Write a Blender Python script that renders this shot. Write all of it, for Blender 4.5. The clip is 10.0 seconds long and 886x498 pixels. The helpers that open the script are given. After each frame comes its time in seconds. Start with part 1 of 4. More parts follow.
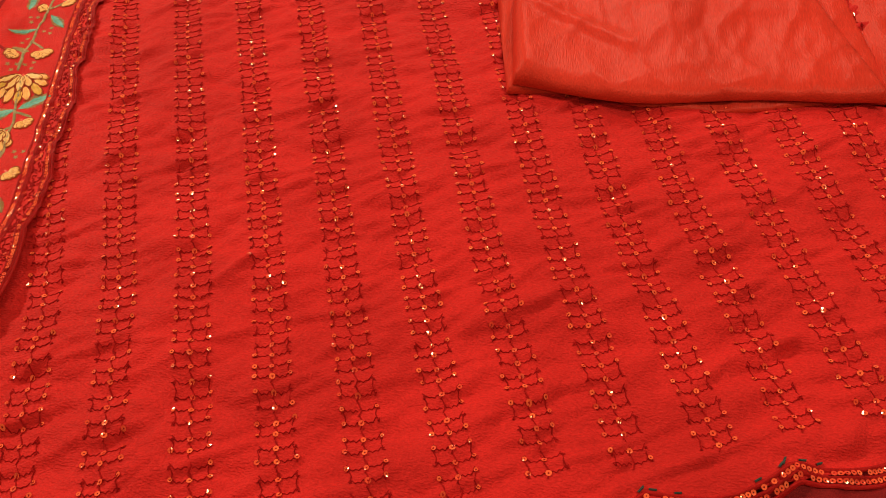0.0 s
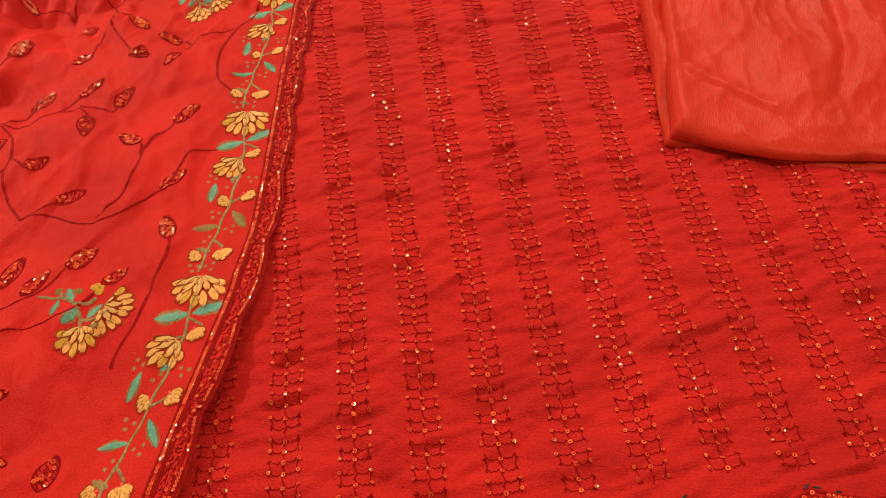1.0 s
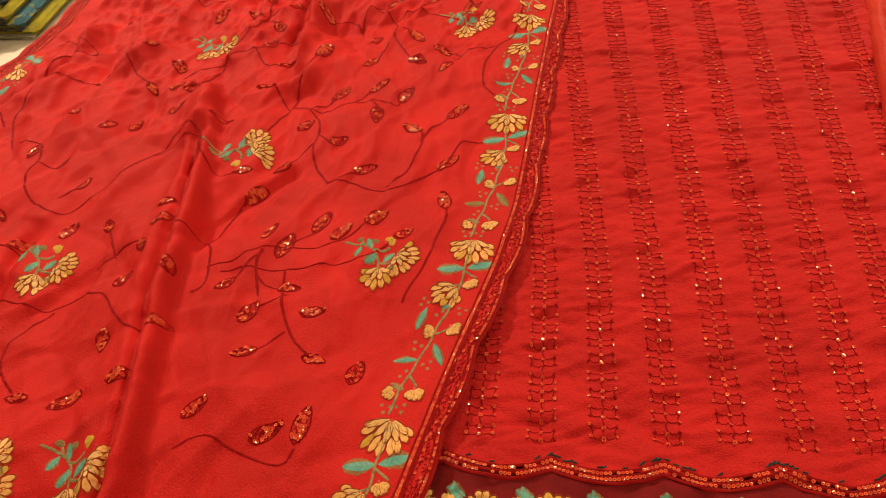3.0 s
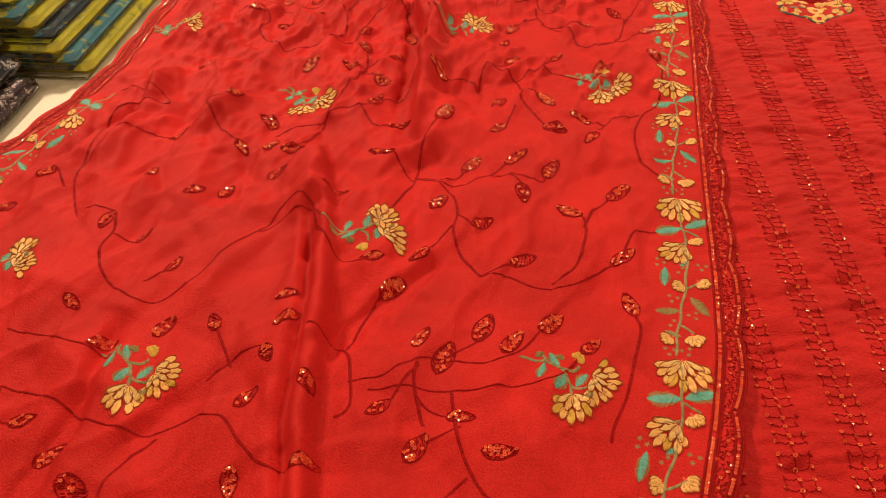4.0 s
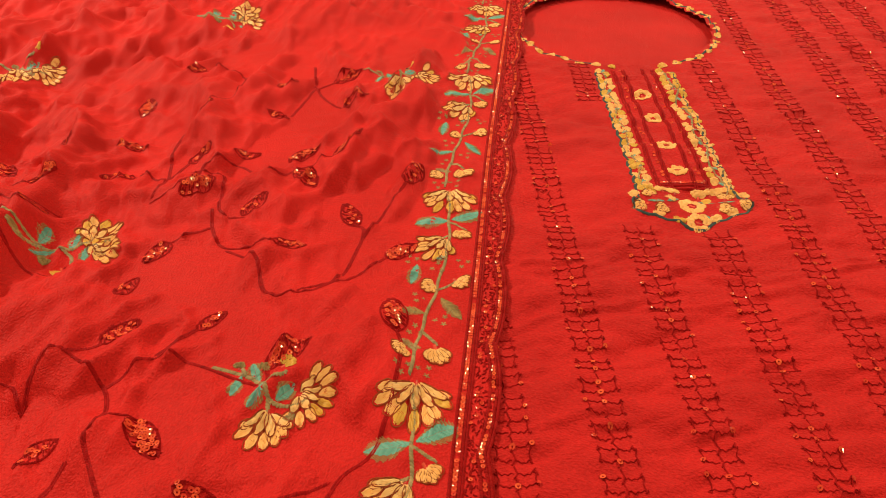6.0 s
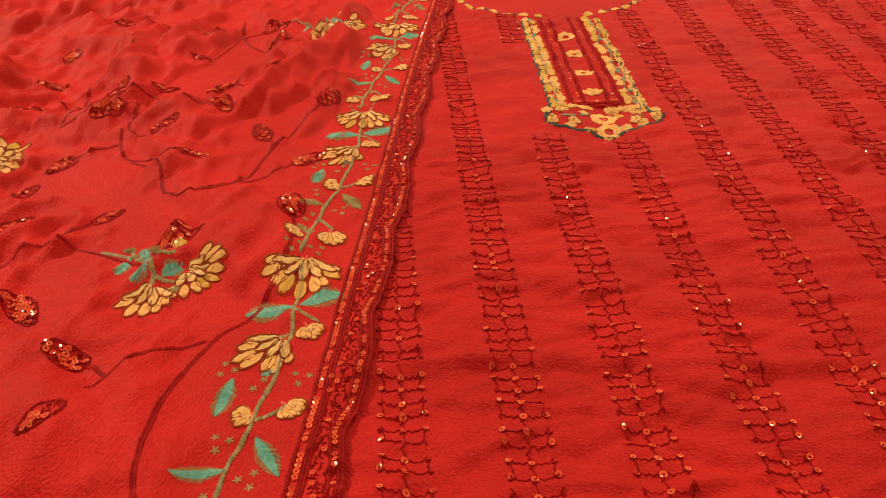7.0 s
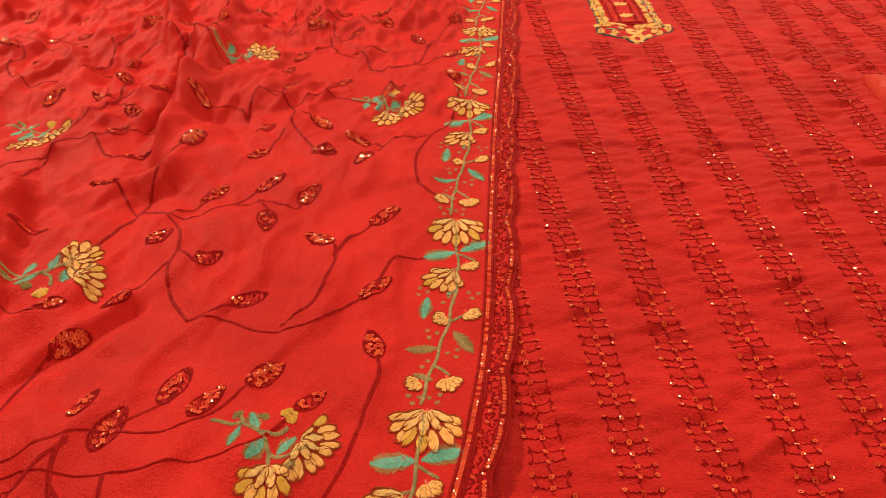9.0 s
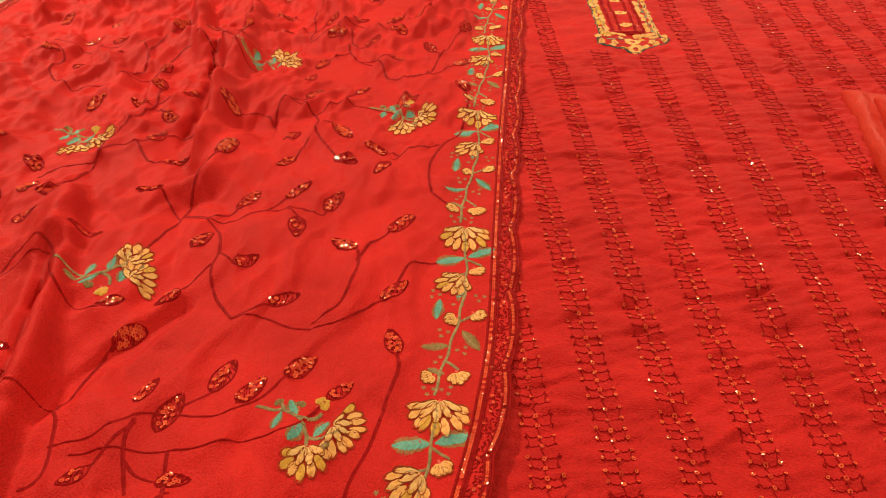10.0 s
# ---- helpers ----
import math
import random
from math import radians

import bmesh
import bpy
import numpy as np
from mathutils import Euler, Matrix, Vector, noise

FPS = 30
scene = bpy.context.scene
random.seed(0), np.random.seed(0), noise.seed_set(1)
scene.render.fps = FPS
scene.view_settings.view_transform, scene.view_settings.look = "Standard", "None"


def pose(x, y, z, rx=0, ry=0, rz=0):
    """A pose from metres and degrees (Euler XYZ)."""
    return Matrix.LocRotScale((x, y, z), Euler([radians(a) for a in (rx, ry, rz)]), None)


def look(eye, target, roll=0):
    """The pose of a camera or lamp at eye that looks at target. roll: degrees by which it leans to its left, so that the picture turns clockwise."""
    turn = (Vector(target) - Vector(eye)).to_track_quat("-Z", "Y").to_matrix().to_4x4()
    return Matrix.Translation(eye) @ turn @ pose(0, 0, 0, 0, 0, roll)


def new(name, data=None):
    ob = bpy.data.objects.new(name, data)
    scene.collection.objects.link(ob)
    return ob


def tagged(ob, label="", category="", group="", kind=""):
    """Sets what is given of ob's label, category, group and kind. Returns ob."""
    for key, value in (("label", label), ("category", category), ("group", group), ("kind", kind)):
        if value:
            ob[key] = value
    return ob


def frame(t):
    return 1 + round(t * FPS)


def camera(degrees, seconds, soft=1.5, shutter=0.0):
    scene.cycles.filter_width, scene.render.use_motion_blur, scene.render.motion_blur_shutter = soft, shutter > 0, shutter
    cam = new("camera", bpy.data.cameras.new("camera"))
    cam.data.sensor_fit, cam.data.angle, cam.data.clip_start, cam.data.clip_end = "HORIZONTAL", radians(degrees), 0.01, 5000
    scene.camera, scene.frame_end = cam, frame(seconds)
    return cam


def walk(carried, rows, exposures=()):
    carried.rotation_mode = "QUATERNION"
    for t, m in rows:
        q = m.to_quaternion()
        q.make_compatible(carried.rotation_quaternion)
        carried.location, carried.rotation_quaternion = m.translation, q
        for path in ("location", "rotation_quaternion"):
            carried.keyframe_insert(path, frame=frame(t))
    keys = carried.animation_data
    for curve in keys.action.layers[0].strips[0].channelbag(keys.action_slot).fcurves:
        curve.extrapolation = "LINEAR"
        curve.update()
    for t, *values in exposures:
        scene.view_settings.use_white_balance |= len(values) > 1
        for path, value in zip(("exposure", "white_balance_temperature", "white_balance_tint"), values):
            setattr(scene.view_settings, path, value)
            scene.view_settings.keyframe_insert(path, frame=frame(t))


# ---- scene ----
cam = camera(59.8, 10.0, soft=0.65)
PATH = [
    (0, (0.072, 0.289, 0.43), (-0.15, 1.498, -1.148), -2.5),
    (0.5, (0.028, 0.23, 0.467), (-0.25, 1.462, -1.084), -2.8),
    (1, (-0.022, 0.205, 0.508), (-0.37, 1.453, -1.016), -3.5),
    (1.5, (-0.016, 0.172, 0.521), (-0.458, 1.434, -0.966), -4.9),
    (2, (-0.014, 0.129, 0.549), (-0.565, 1.374, -0.916), -6.7),
    (2.5, (-0.024, 0.071, 0.558), (-0.694, 1.283, -0.885), -8.8),
    (2.7, (-0.034, 0.062, 0.57), (-0.74, 1.249, -0.876), -9.4),
    (3.8, (-0.273, 0.064, 0.538), (-0.944, 1.344, -0.845), -3.3),
    (4, (-0.323, 0.108, 0.525), (-0.964, 1.409, -0.851), -2.9),
    (4.5, (-0.381, 0.328, 0.471), (-0.979, 1.709, -0.846), -2.5),
    (5, (-0.429, 0.51, 0.419), (-0.974, 1.943, -0.866), -0.8),
    (5.5, (-0.391, 0.633, 0.369), (-0.911, 2.108, -0.878), 0.1),
    (5.7, (-0.356, 0.666, 0.369), (-0.871, 2.155, -0.863), 0.3),
    (6.8, (-0.227, 0.654, 0.298), (-0.742, 2.217, -0.839), -0.6),
    (7, (-0.229, 0.629, 0.278), (-0.735, 2.207, -0.842), -0.6),
    (7.5, (-0.256, 0.552, 0.261), (-0.754, 2.136, -0.853), -0.3),
    (8, (-0.252, 0.427, 0.253), (-0.761, 2.002, -0.869), -0.7),
    (8.5, (-0.237, 0.325, 0.296), (-0.757, 1.873, -0.858), -0.9),
    (9, (-0.208, 0.24, 0.38), (-0.727, 1.759, -0.814), -1.1),
    (9.5, (-0.194, 0.211, 0.426), (-0.706, 1.706, -0.8), -0.9),
    (10, (-0.199, 0.196, 0.452), (-0.713, 1.668, -0.8), -0.6),
]
walk(cam, [(t, look(eye, target, roll)) for t, eye, target, roll in PATH],
     [(0.0, 0.0), (2.7, -0.05), (3.8, -0.08), (5.6, -0.10), (6.8, -0.22), (7.5, -0.28), (8.2, -0.06), (9.0, 0.0), (10.0, 0.0)])

# ---- light ----
world = bpy.data.worlds.new("room_world")
scene.world = world
world.use_nodes = True
world.node_tree.nodes["Background"].inputs[0].default_value = (1.0, 0.86, 0.7, 1)
world.node_tree.nodes["Background"].inputs[1].default_value = 0.04
scene.view_settings.exposure = 0.0
# plan place, watts and side of each overhead panel, all out of view
# left one is the key, far one feeds sequin glints, last two are added fill
LIGHT_SPOTS = [(-2.5, 1.9, 108.0, 0.34), (0.0, 3.2, 46.0, 0.56), (1.4, 0.9, 29.0, 0.34), (-0.6, -0.8, 13.0, 0.34)]


# ---- materials ----
def material(name, colour, rough=0.6, metal=0.0, sheen=0.0, vary=0.12, island=0.0, size=40.0, bump=0.0, grain=600.0,
             stretch=(1, 1, 1), coat=0.0, other=None, specular=0.5, aniso=0.0, tint=(1, 1, 1)):
    m = bpy.data.materials.new(name)
    m.use_nodes = True
    nt = m.node_tree
    b = nt.nodes["Principled BSDF"]
    b.inputs["Roughness"].default_value = rough
    b.inputs["Metallic"].default_value = metal
    b.inputs["Sheen Weight"].default_value = sheen
    b.inputs["Sheen Roughness"].default_value = 0.4
    b.inputs["Sheen Tint"].default_value = (1.0, 0.45, 0.35, 1)
    b.inputs["Coat Weight"].default_value = coat
    b.inputs["Coat Roughness"].default_value = 0.12
    b.inputs["Specular IOR Level"].default_value = specular
    b.inputs["Anisotropic"].default_value = aniso
    b.inputs["Specular Tint"].default_value = (*tint, 1)
    tc = nt.nodes.new("ShaderNodeTexCoord")
    mp = nt.nodes.new("ShaderNodeMapping")
    mp.inputs["Scale"].default_value = stretch
    nt.links.new(tc.outputs["Object"], mp.inputs[0])
    n1 = nt.nodes.new("ShaderNodeTexNoise")
    n1.inputs["Scale"].default_value = size
    n1.inputs["Detail"].default_value = 4
    nt.links.new(mp.outputs[0], n1.inputs["Vector"])
    n2 = nt.nodes.new("ShaderNodeTexNoise")
    n2.inputs["Scale"].default_value = grain
    n2.inputs["Detail"].default_value = 3
    nt.links.new(mp.outputs[0], n2.inputs["Vector"])
    add = nt.nodes.new("ShaderNodeMath")
    add.operation = "ADD"
    nt.links.new(n1.outputs[0], add.inputs[0])
    nt.links.new(n2.outputs[0], add.inputs[1])
    fac = add.outputs[0]
    if island:
        geo = nt.nodes.new("ShaderNodeNewGeometry")
        mix = nt.nodes.new("ShaderNodeMath")
        mix.operation = "MULTIPLY_ADD"
        mix.inputs[1].default_value = island
        nt.links.new(geo.outputs["Random Per Island"], mix.inputs[0])
        nt.links.new(fac, mix.inputs[2])
        fac = mix.outputs[0]
    ramp = nt.nodes.new("ShaderNodeMapRange")
    ramp.inputs["From Min"].default_value = 0.78 if not island else 0.7
    ramp.inputs["From Max"].default_value = 1.22 + island
    nt.links.new(fac, ramp.inputs[0])
    mixc = nt.nodes.new("ShaderNodeMix")
    mixc.data_type = "RGBA"
    low = other or tuple(c * (1 - vary) for c in colour)
    high = colour if other else tuple(min(1, c * (1 + vary)) for c in colour)
    mixc.inputs[6].default_value = (*low, 1)
    mixc.inputs[7].default_value = (*high, 1)
    nt.links.new(ramp.outputs[0], mixc.inputs[0])
    nt.links.new(mixc.outputs[2], b.inputs["Base Color"])
    if bump:
        bp = nt.nodes.new("ShaderNodeBump")
        bp.inputs["Strength"].default_value = bump
        bp.inputs["Distance"].default_value = 0.0014
        nt.links.new(n2.outputs[0], bp.inputs["Height"])
        nt.links.new(bp.outputs[0], b.inputs["Normal"])
    return m


RED = material("red_crepe", (0.57, 0.0200, 0.0165), 0.48, specular=0.13, tint=(1, 0.28, 0.2), vary=0.15, size=14, bump=0.75, grain=800, stretch=(1, 0.7, 1))
RED_K = material("red_georgette", (0.53, 0.0190, 0.0165), 0.52, specular=0.13, tint=(1, 0.28, 0.2), vary=0.15, size=16, bump=0.75, grain=800, stretch=(0.6, 1, 1))
RED_DEEP = material("deep_red_net", (0.20, 0.006, 0.006), 0.7, specular=0.15, vary=0.2, size=60, bump=0.5, grain=1500)
SATIN = material("satin", (0.56, 0.033, 0.017), 0.42, specular=0.22, tint=(1, 0.4, 0.28), vary=0.13, size=14, bump=0.35, grain=900, stretch=(1, 0.15, 1), aniso=0.5)
THREAD_DARK = material("maroon_thread", (0.30, 0.007, 0.007), 0.6, specular=0.12, tint=(1, 0.2, 0.15), vary=0.35, size=200, island=0.5)
THREAD_RED = material("red_cord", (0.34, 0.007, 0.007), 0.5, specular=0.2, tint=(1, 0.3, 0.2), vary=0.3, size=200, island=0.5, bump=0.4, grain=1500)
PETAL = material("petal_thread", (0.95, 0.60, 0.20), 0.5, specular=0.3, vary=0.2, island=0.9, size=60, other=(0.86, 0.42, 0.09))
PETAL_PALE = material("pale_petal_thread", (0.95, 0.68, 0.28), 0.5, specular=0.3, vary=0.2, island=0.9, size=60, other=(0.90, 0.52, 0.14))
PETAL_GOLD = material("gold_thread", (0.82, 0.50, 0.07), 0.5, specular=0.3, island=0.9, size=60, other=(0.62, 0.32, 0.03))
OUTLINE = material("brown_thread", (0.36, 0.075, 0.018), 0.6, specular=0.15, vary=0.3, size=100)
AQUA = material("aqua_thread", (0.20, 0.50, 0.37), 0.5, specular=0.3, island=0.9, size=60, other=(0.07, 0.27, 0.20))
OLIVE = material("olive_thread", (0.42, 0.29, 0.09), 0.5, specular=0.3, island=0.9, size=60, other=(0.20, 0.14, 0.04))
STEM = material("stem_thread", (0.46, 0.34, 0.13), 0.5, specular=0.3, island=0.9, size=60, other=(0.15, 0.115, 0.04))
GREEN_DARK = material("dark_green_thread", (0.015, 0.04, 0.03), 0.6, vary=0.4, size=100)
HEART = material("orange_knot", (0.65, 0.06, 0.015), 0.5, vary=0.3, size=100)
SEQUIN = material("red_sequin", (0.95, 0.14, 0.045), 0.09, metal=0.0, island=1.0, size=30, other=(0.64, 0.028, 0.02), specular=1.0, tint=(1, 0.8, 0.5))
VINE = material("vine_thread", (0.32, 0.007, 0.007), 0.55, specular=0.15, tint=(1, 0.25, 0.2), vary=0.35, size=200, island=0.4)
LACE = material("lace_thread", (0.27, 0.006, 0.006), 0.6, specular=0.15, tint=(1, 0.25, 0.2), vary=0.4, size=200, island=0.5)
TABLE = material("cream_table", (0.70, 0.62, 0.44), 0.5, vary=0.06, size=6, bump=0.05, grain=200)
WALL = material("wall_paint", (0.55, 0.50, 0.42), 0.8, vary=0.05, size=3, bump=0.1, grain=90)
FLOOR = material("floor_tile", (0.45, 0.40, 0.34), 0.4, vary=0.1, size=4)


# ---- building helpers ----
def thing(name, label, category, group="", kind=""):
    return tagged(new(name), label, category, group, kind)


def link_mesh(name, verts, faces, mat, parent=None, label="", smooth=True, kind=""):
    me = bpy.data.meshes.new(name)
    me.from_pydata([tuple(v) for v in verts], [], faces)
    me.materials.append(mat)
    if smooth:
        me.polygons.foreach_set("use_smooth", [True] * len(me.polygons))
    me.update()
    ob = new(name, me)
    ob.parent = parent
    return tagged(ob, label, kind=kind)


def part(name, bm, mat, parent, label=""):
    me = bpy.data.meshes.new(name)
    bm.to_mesh(me)
    bm.free()
    me.materials.append(mat)
    ob = new(name, me)
    ob.parent = parent
    return tagged(ob, label)


def box(bm, x0, y0, z0, x1, y1, z1, bevel=0.0):
    m = Matrix.Translation(((x0 + x1) / 2, (y0 + y1) / 2, (z0 + z1) / 2)) @ Matrix.Diagonal((x1 - x0, y1 - y0, z1 - z0, 1))
    made = bmesh.ops.create_cube(bm, size=1, matrix=m)
    if bevel:
        edges = {e for v in made["verts"] for e in v.link_edges}
        bmesh.ops.bevel(bm, geom=list(edges), offset=bevel, segments=2, affect="EDGES")
    return bm


class Cloth:
    """Collects stitches given in plan, and lays them on a cloth's surface."""

    def __init__(self, surface):
        self.surface, self.v, self.f = surface, [], []

    def thread(self, pts, width, rise, taper=False):
        n = len(pts)
        base = len(self.v)
        for i, (x, y) in enumerate(pts):
            ax, ay = pts[max(i - 1, 0)]
            bx, by = pts[min(i + 1, n - 1)]
            dx, dy = bx - ax, by - ay
            k = math.hypot(dx, dy) or 1.0
            w = width / 2 * (0.45 if taper and i in (0, n - 1) else 1.0)
            nx, ny = -dy / k * w, dx / k * w
            top = rise * (0.3 if taper and i in (0, n - 1) else 1.0)
            self.v += [(x + nx, y + ny, 0.0001), (x, y, top), (x - nx, y - ny, 0.0001)]
        for i in range(n - 1):
            a = base + 3 * i
            self.f += [(a, a + 3, a + 4, a + 1), (a + 1, a + 4, a + 5, a + 2)]

    def cord(self, pts, width, rise, pitch=0.0016):
        """A twisted cord: short slanting stitches laid side by side along a line."""
        p = np.array(pts)
        run = np.concatenate([[0], np.cumsum(np.hypot(*np.diff(p, axis=0).T))])
        at = np.arange(0, run[-1], pitch)
        xs, ys = np.interp(at, run, p[:, 0]), np.interp(at, run, p[:, 1])
        for i in range(len(at) - 1):
            dx, dy = xs[i + 1] - xs[i], ys[i + 1] - ys[i]
            k = math.hypot(dx, dy) or 1.0
            nx, ny = -dy / k * width * 0.5, dx / k * width * 0.5
            self.thread([(xs[i] - nx - dx * 0.45, ys[i] - ny - dy * 0.45), (xs[i] + dx * 0.3, ys[i] + dy * 0.3), (xs[i] + nx + dx, ys[i] + ny + dy)],
                        pitch * 1.05, rise * random.uniform(0.8, 1.1), True)

    def sequin(self, x, y, r, tilt, lift=0.0008):
        base = len(self.v)
        a, b = random.gauss(0, tilt), random.gauss(0, tilt)
        for k in range(8):
            c, s = math.cos(k * math.pi / 4), math.sin(k * math.pi / 4)
            for q, h in ((r, 0.00022), (r * 0.30, 0.0)):
                self.v.append((x + q * c, y + q * s, lift + h + a * q * c + b * q * s))
        for k in range(8):
            i, j = base + 2 * k, base + 2 * ((k + 1) % 8)
            self.f.append((i, j, j + 1, i + 1))

    def finish(self, name, mat, parent, label="", smooth=True, kind=""):
        if not self.v:
            return None
        p = np.array(self.v)
        p[:, 2] += self.surface(p[:, 0], p[:, 1])
        return link_mesh(name, p.tolist(), self.f, mat, parent, label, smooth, kind)


def spline(pts, step=0.006):
    """A smooth line through the points, at even steps."""
    p = np.array([pts[0], *pts, pts[-1]], float)
    out = []
    for i in range(1, len(p) - 2):
        a, b, c, d = p[i - 1:i + 3]
        n = max(2, int(np.linalg.norm(c - b) / step))
        for t in np.arange(n) / n:
            out.append(0.5 * (2 * b + (c - a) * t + (2 * a - 5 * b + 4 * c - d) * t * t + (3 * b - a - 3 * c + d) * t ** 3))
    out.append(p[-1])
    return [tuple(q) for q in out]


def waves(seed, count, low, high, across=(1.0, 1.0), sharp=False):
    """Smooth random relief of about unit height, with wavelengths from low to high."""
    rng = np.random.RandomState(seed)
    terms = []
    for _ in range(count):
        a, k = rng.uniform(0, math.tau), math.tau / rng.uniform(low, high)
        terms.append((k * math.cos(a) * across[0], k * math.sin(a) * across[1], rng.uniform(0, math.tau)))

    def relief(x, y):
        z = 0
        for kx, ky, ph in terms:
            w = np.sin(kx * x + ky * y + ph + 0.8 * np.sin(0.6 * ky * x - 0.5 * kx * y + ph))
            if sharp:  # narrow crests that come and go
                w = ((1 - np.abs(w)) ** 2.5 - 0.25) * 2 * (0.5 + 0.5 * np.sin(0.45 * ky * x - 0.4 * kx * y + 3 * ph))
            z = z + w
        return z / math.sqrt(count)
    return relief


def ridge(x, y, line, high, left, right, fade=0.06):
    """A fold along a line: steep or gentle on either side, dying away at its ends."""
    best = np.full(np.shape(x), 9.0)
    side = np.zeros(np.shape(x))
    along = np.zeros(np.shape(x))
    run = 0.0
    line = np.array(line)
    for a, b in zip(line[:-1], line[1:]):
        d = b - a
        n = np.linalg.norm(d)
        t = ((x - a[0]) * d[0] + (y - a[1]) * d[1]) / n
        tc = np.clip(t, 0, n)
        px, py = x - a[0] - tc * d[0] / n, y - a[1] - tc * d[1] / n
        r = np.hypot(px, py)
        s = d[0] * py - d[1] * px
        near = r < best
        best, side, along = np.where(near, r, best), np.where(near, s, side), np.where(near, run + tc, along)
        run += n
    w = np.where(side > 0, left, right)
    end = np.clip(np.minimum(along, run - along) / fade, 0, 1)
    end = end * end * (3 - 2 * end)
    return high * end * np.exp(-(best / w) ** 2)


# ---- plan of the cloths ----
HEM = Vector((-0.27, 0.306))
ACROSS, UP = Vector((0.948, 0.319)), Vector((-0.319, 0.948))
KX = waves(3, 9, 0.10, 0.25)
KY = waves(5, 14, 0.07, 0.16, (0.35, 1.0), True)
KZ = waves(7, 16, 0.035, 0.08, (0.4, 1.0), True)
DX = waves(11, 9, 0.14, 0.34)
DY = waves(13, 12, 0.08, 0.20, (0.85, 0.32), True)
DV = waves(29, 12, 0.09, 0.22, (0.8, 0.4), True)
DZ = waves(17, 12, 0.03, 0.07)
DC = waves(41, 14, 0.04, 0.10, (1.0, 0.45), True)
KM = waves(43, 6, 0.10, 0.20)
KP = waves(47, 7, 0.09, 0.22, (0.8, 1.0))


def creases(u, v):
    """Narrow wavy puckers that run across the stripes and come and go."""
    z = 0
    for lean, gap, shift in ((0.30, 0.043, 0.0), (0.18, 0.031, 7.3), (0.42, 0.056, 3.1)):
        s = (v - lean * u + 0.011 * KP(u + shift, v - shift)) / gap
        d = (s - np.round(s)) * gap
        near = np.clip(0.25 + 0.8 * KM(u * 1.3 - shift, v * 2.2 + shift), 0, 1)
        z = z + near * (np.exp(-((d - 0.004) / 0.0042) ** 2) - 0.9 * np.exp(-(d / 0.0030) ** 2))
    return z


def kurta_uv(x, y):
    return ((x - HEM.x) * ACROSS.x + (y - HEM.y) * ACROSS.y, (x - HEM.x) * UP.x + (y - HEM.y) * UP.y)


def kurta_xy(u, v):
    return (HEM.x + u * ACROSS.x + v * UP.x, HEM.y + u * ACROSS.y + v * UP.y)


EDGE_Y = [-0.1, 0.26, 0.31, 0.40, 0.51, 0.61, 0.70, 0.81, 0.94, 1.05, 1.26, 1.53, 2.2]
EDGE_X = [-0.225, -0.245, -0.252, -0.261, -0.267, -0.282, -0.305, -0.333, -0.365, -0.390, -0.441, -0.500, -0.65]
LEFT_Y = [-0.1, 0.50, 0.62, 0.76, 0.90, 1.18, 1.6, 2.2]
LEFT_X = [-1.13, -1.135, -1.118, -1.13, -1.175, -1.265, -1.36, -1.45]


def smooth_line(ys, xs):
    t = np.linspace(ys[0], ys[-1], 300)
    v = np.interp(t, ys, xs)
    for _ in range(3):
        v = np.convolve(np.pad(v, 4, mode="edge"), np.ones(9) / 9, "valid")
    return lambda y: np.interp(y, t, v)


edge_x, left_x = smooth_line(EDGE_Y, EDGE_X), smooth_line(LEFT_Y, LEFT_X)


def kurta_z(x, y):
    u, v = kurta_uv(x, y)
    bare = np.clip((x - edge_x(y) + 0.03) / 0.05, 0, 1)  # pressed flat under the stole
    z = 0.0075 + (0.25 + 0.75 * bare) * (0.0014 * KX(u, v) + 0.0016 - 0.0040 * KY(u, v) - 0.0018 * KZ(u, v) + 0.0017 * creases(u, v))
    z = z + ridge(u, v, [(0.085, 0.577), (0.17, 0.588), (0.30, 0.578), (0.42, 0.588)], 0.0028, 0.007, 0.004, 0.02)
    z = z + ridge(u, v, [(0.30, 0.135), (0.42, 0.145), (0.56, 0.12)], 0.003, 0.007, 0.012)
    return np.maximum(z, 0.003)


SCALLOP = 0.0855


def scallop(y):
    return np.abs(np.sin(math.pi * (y - 0.505) / SCALLOP)) ** 0.8


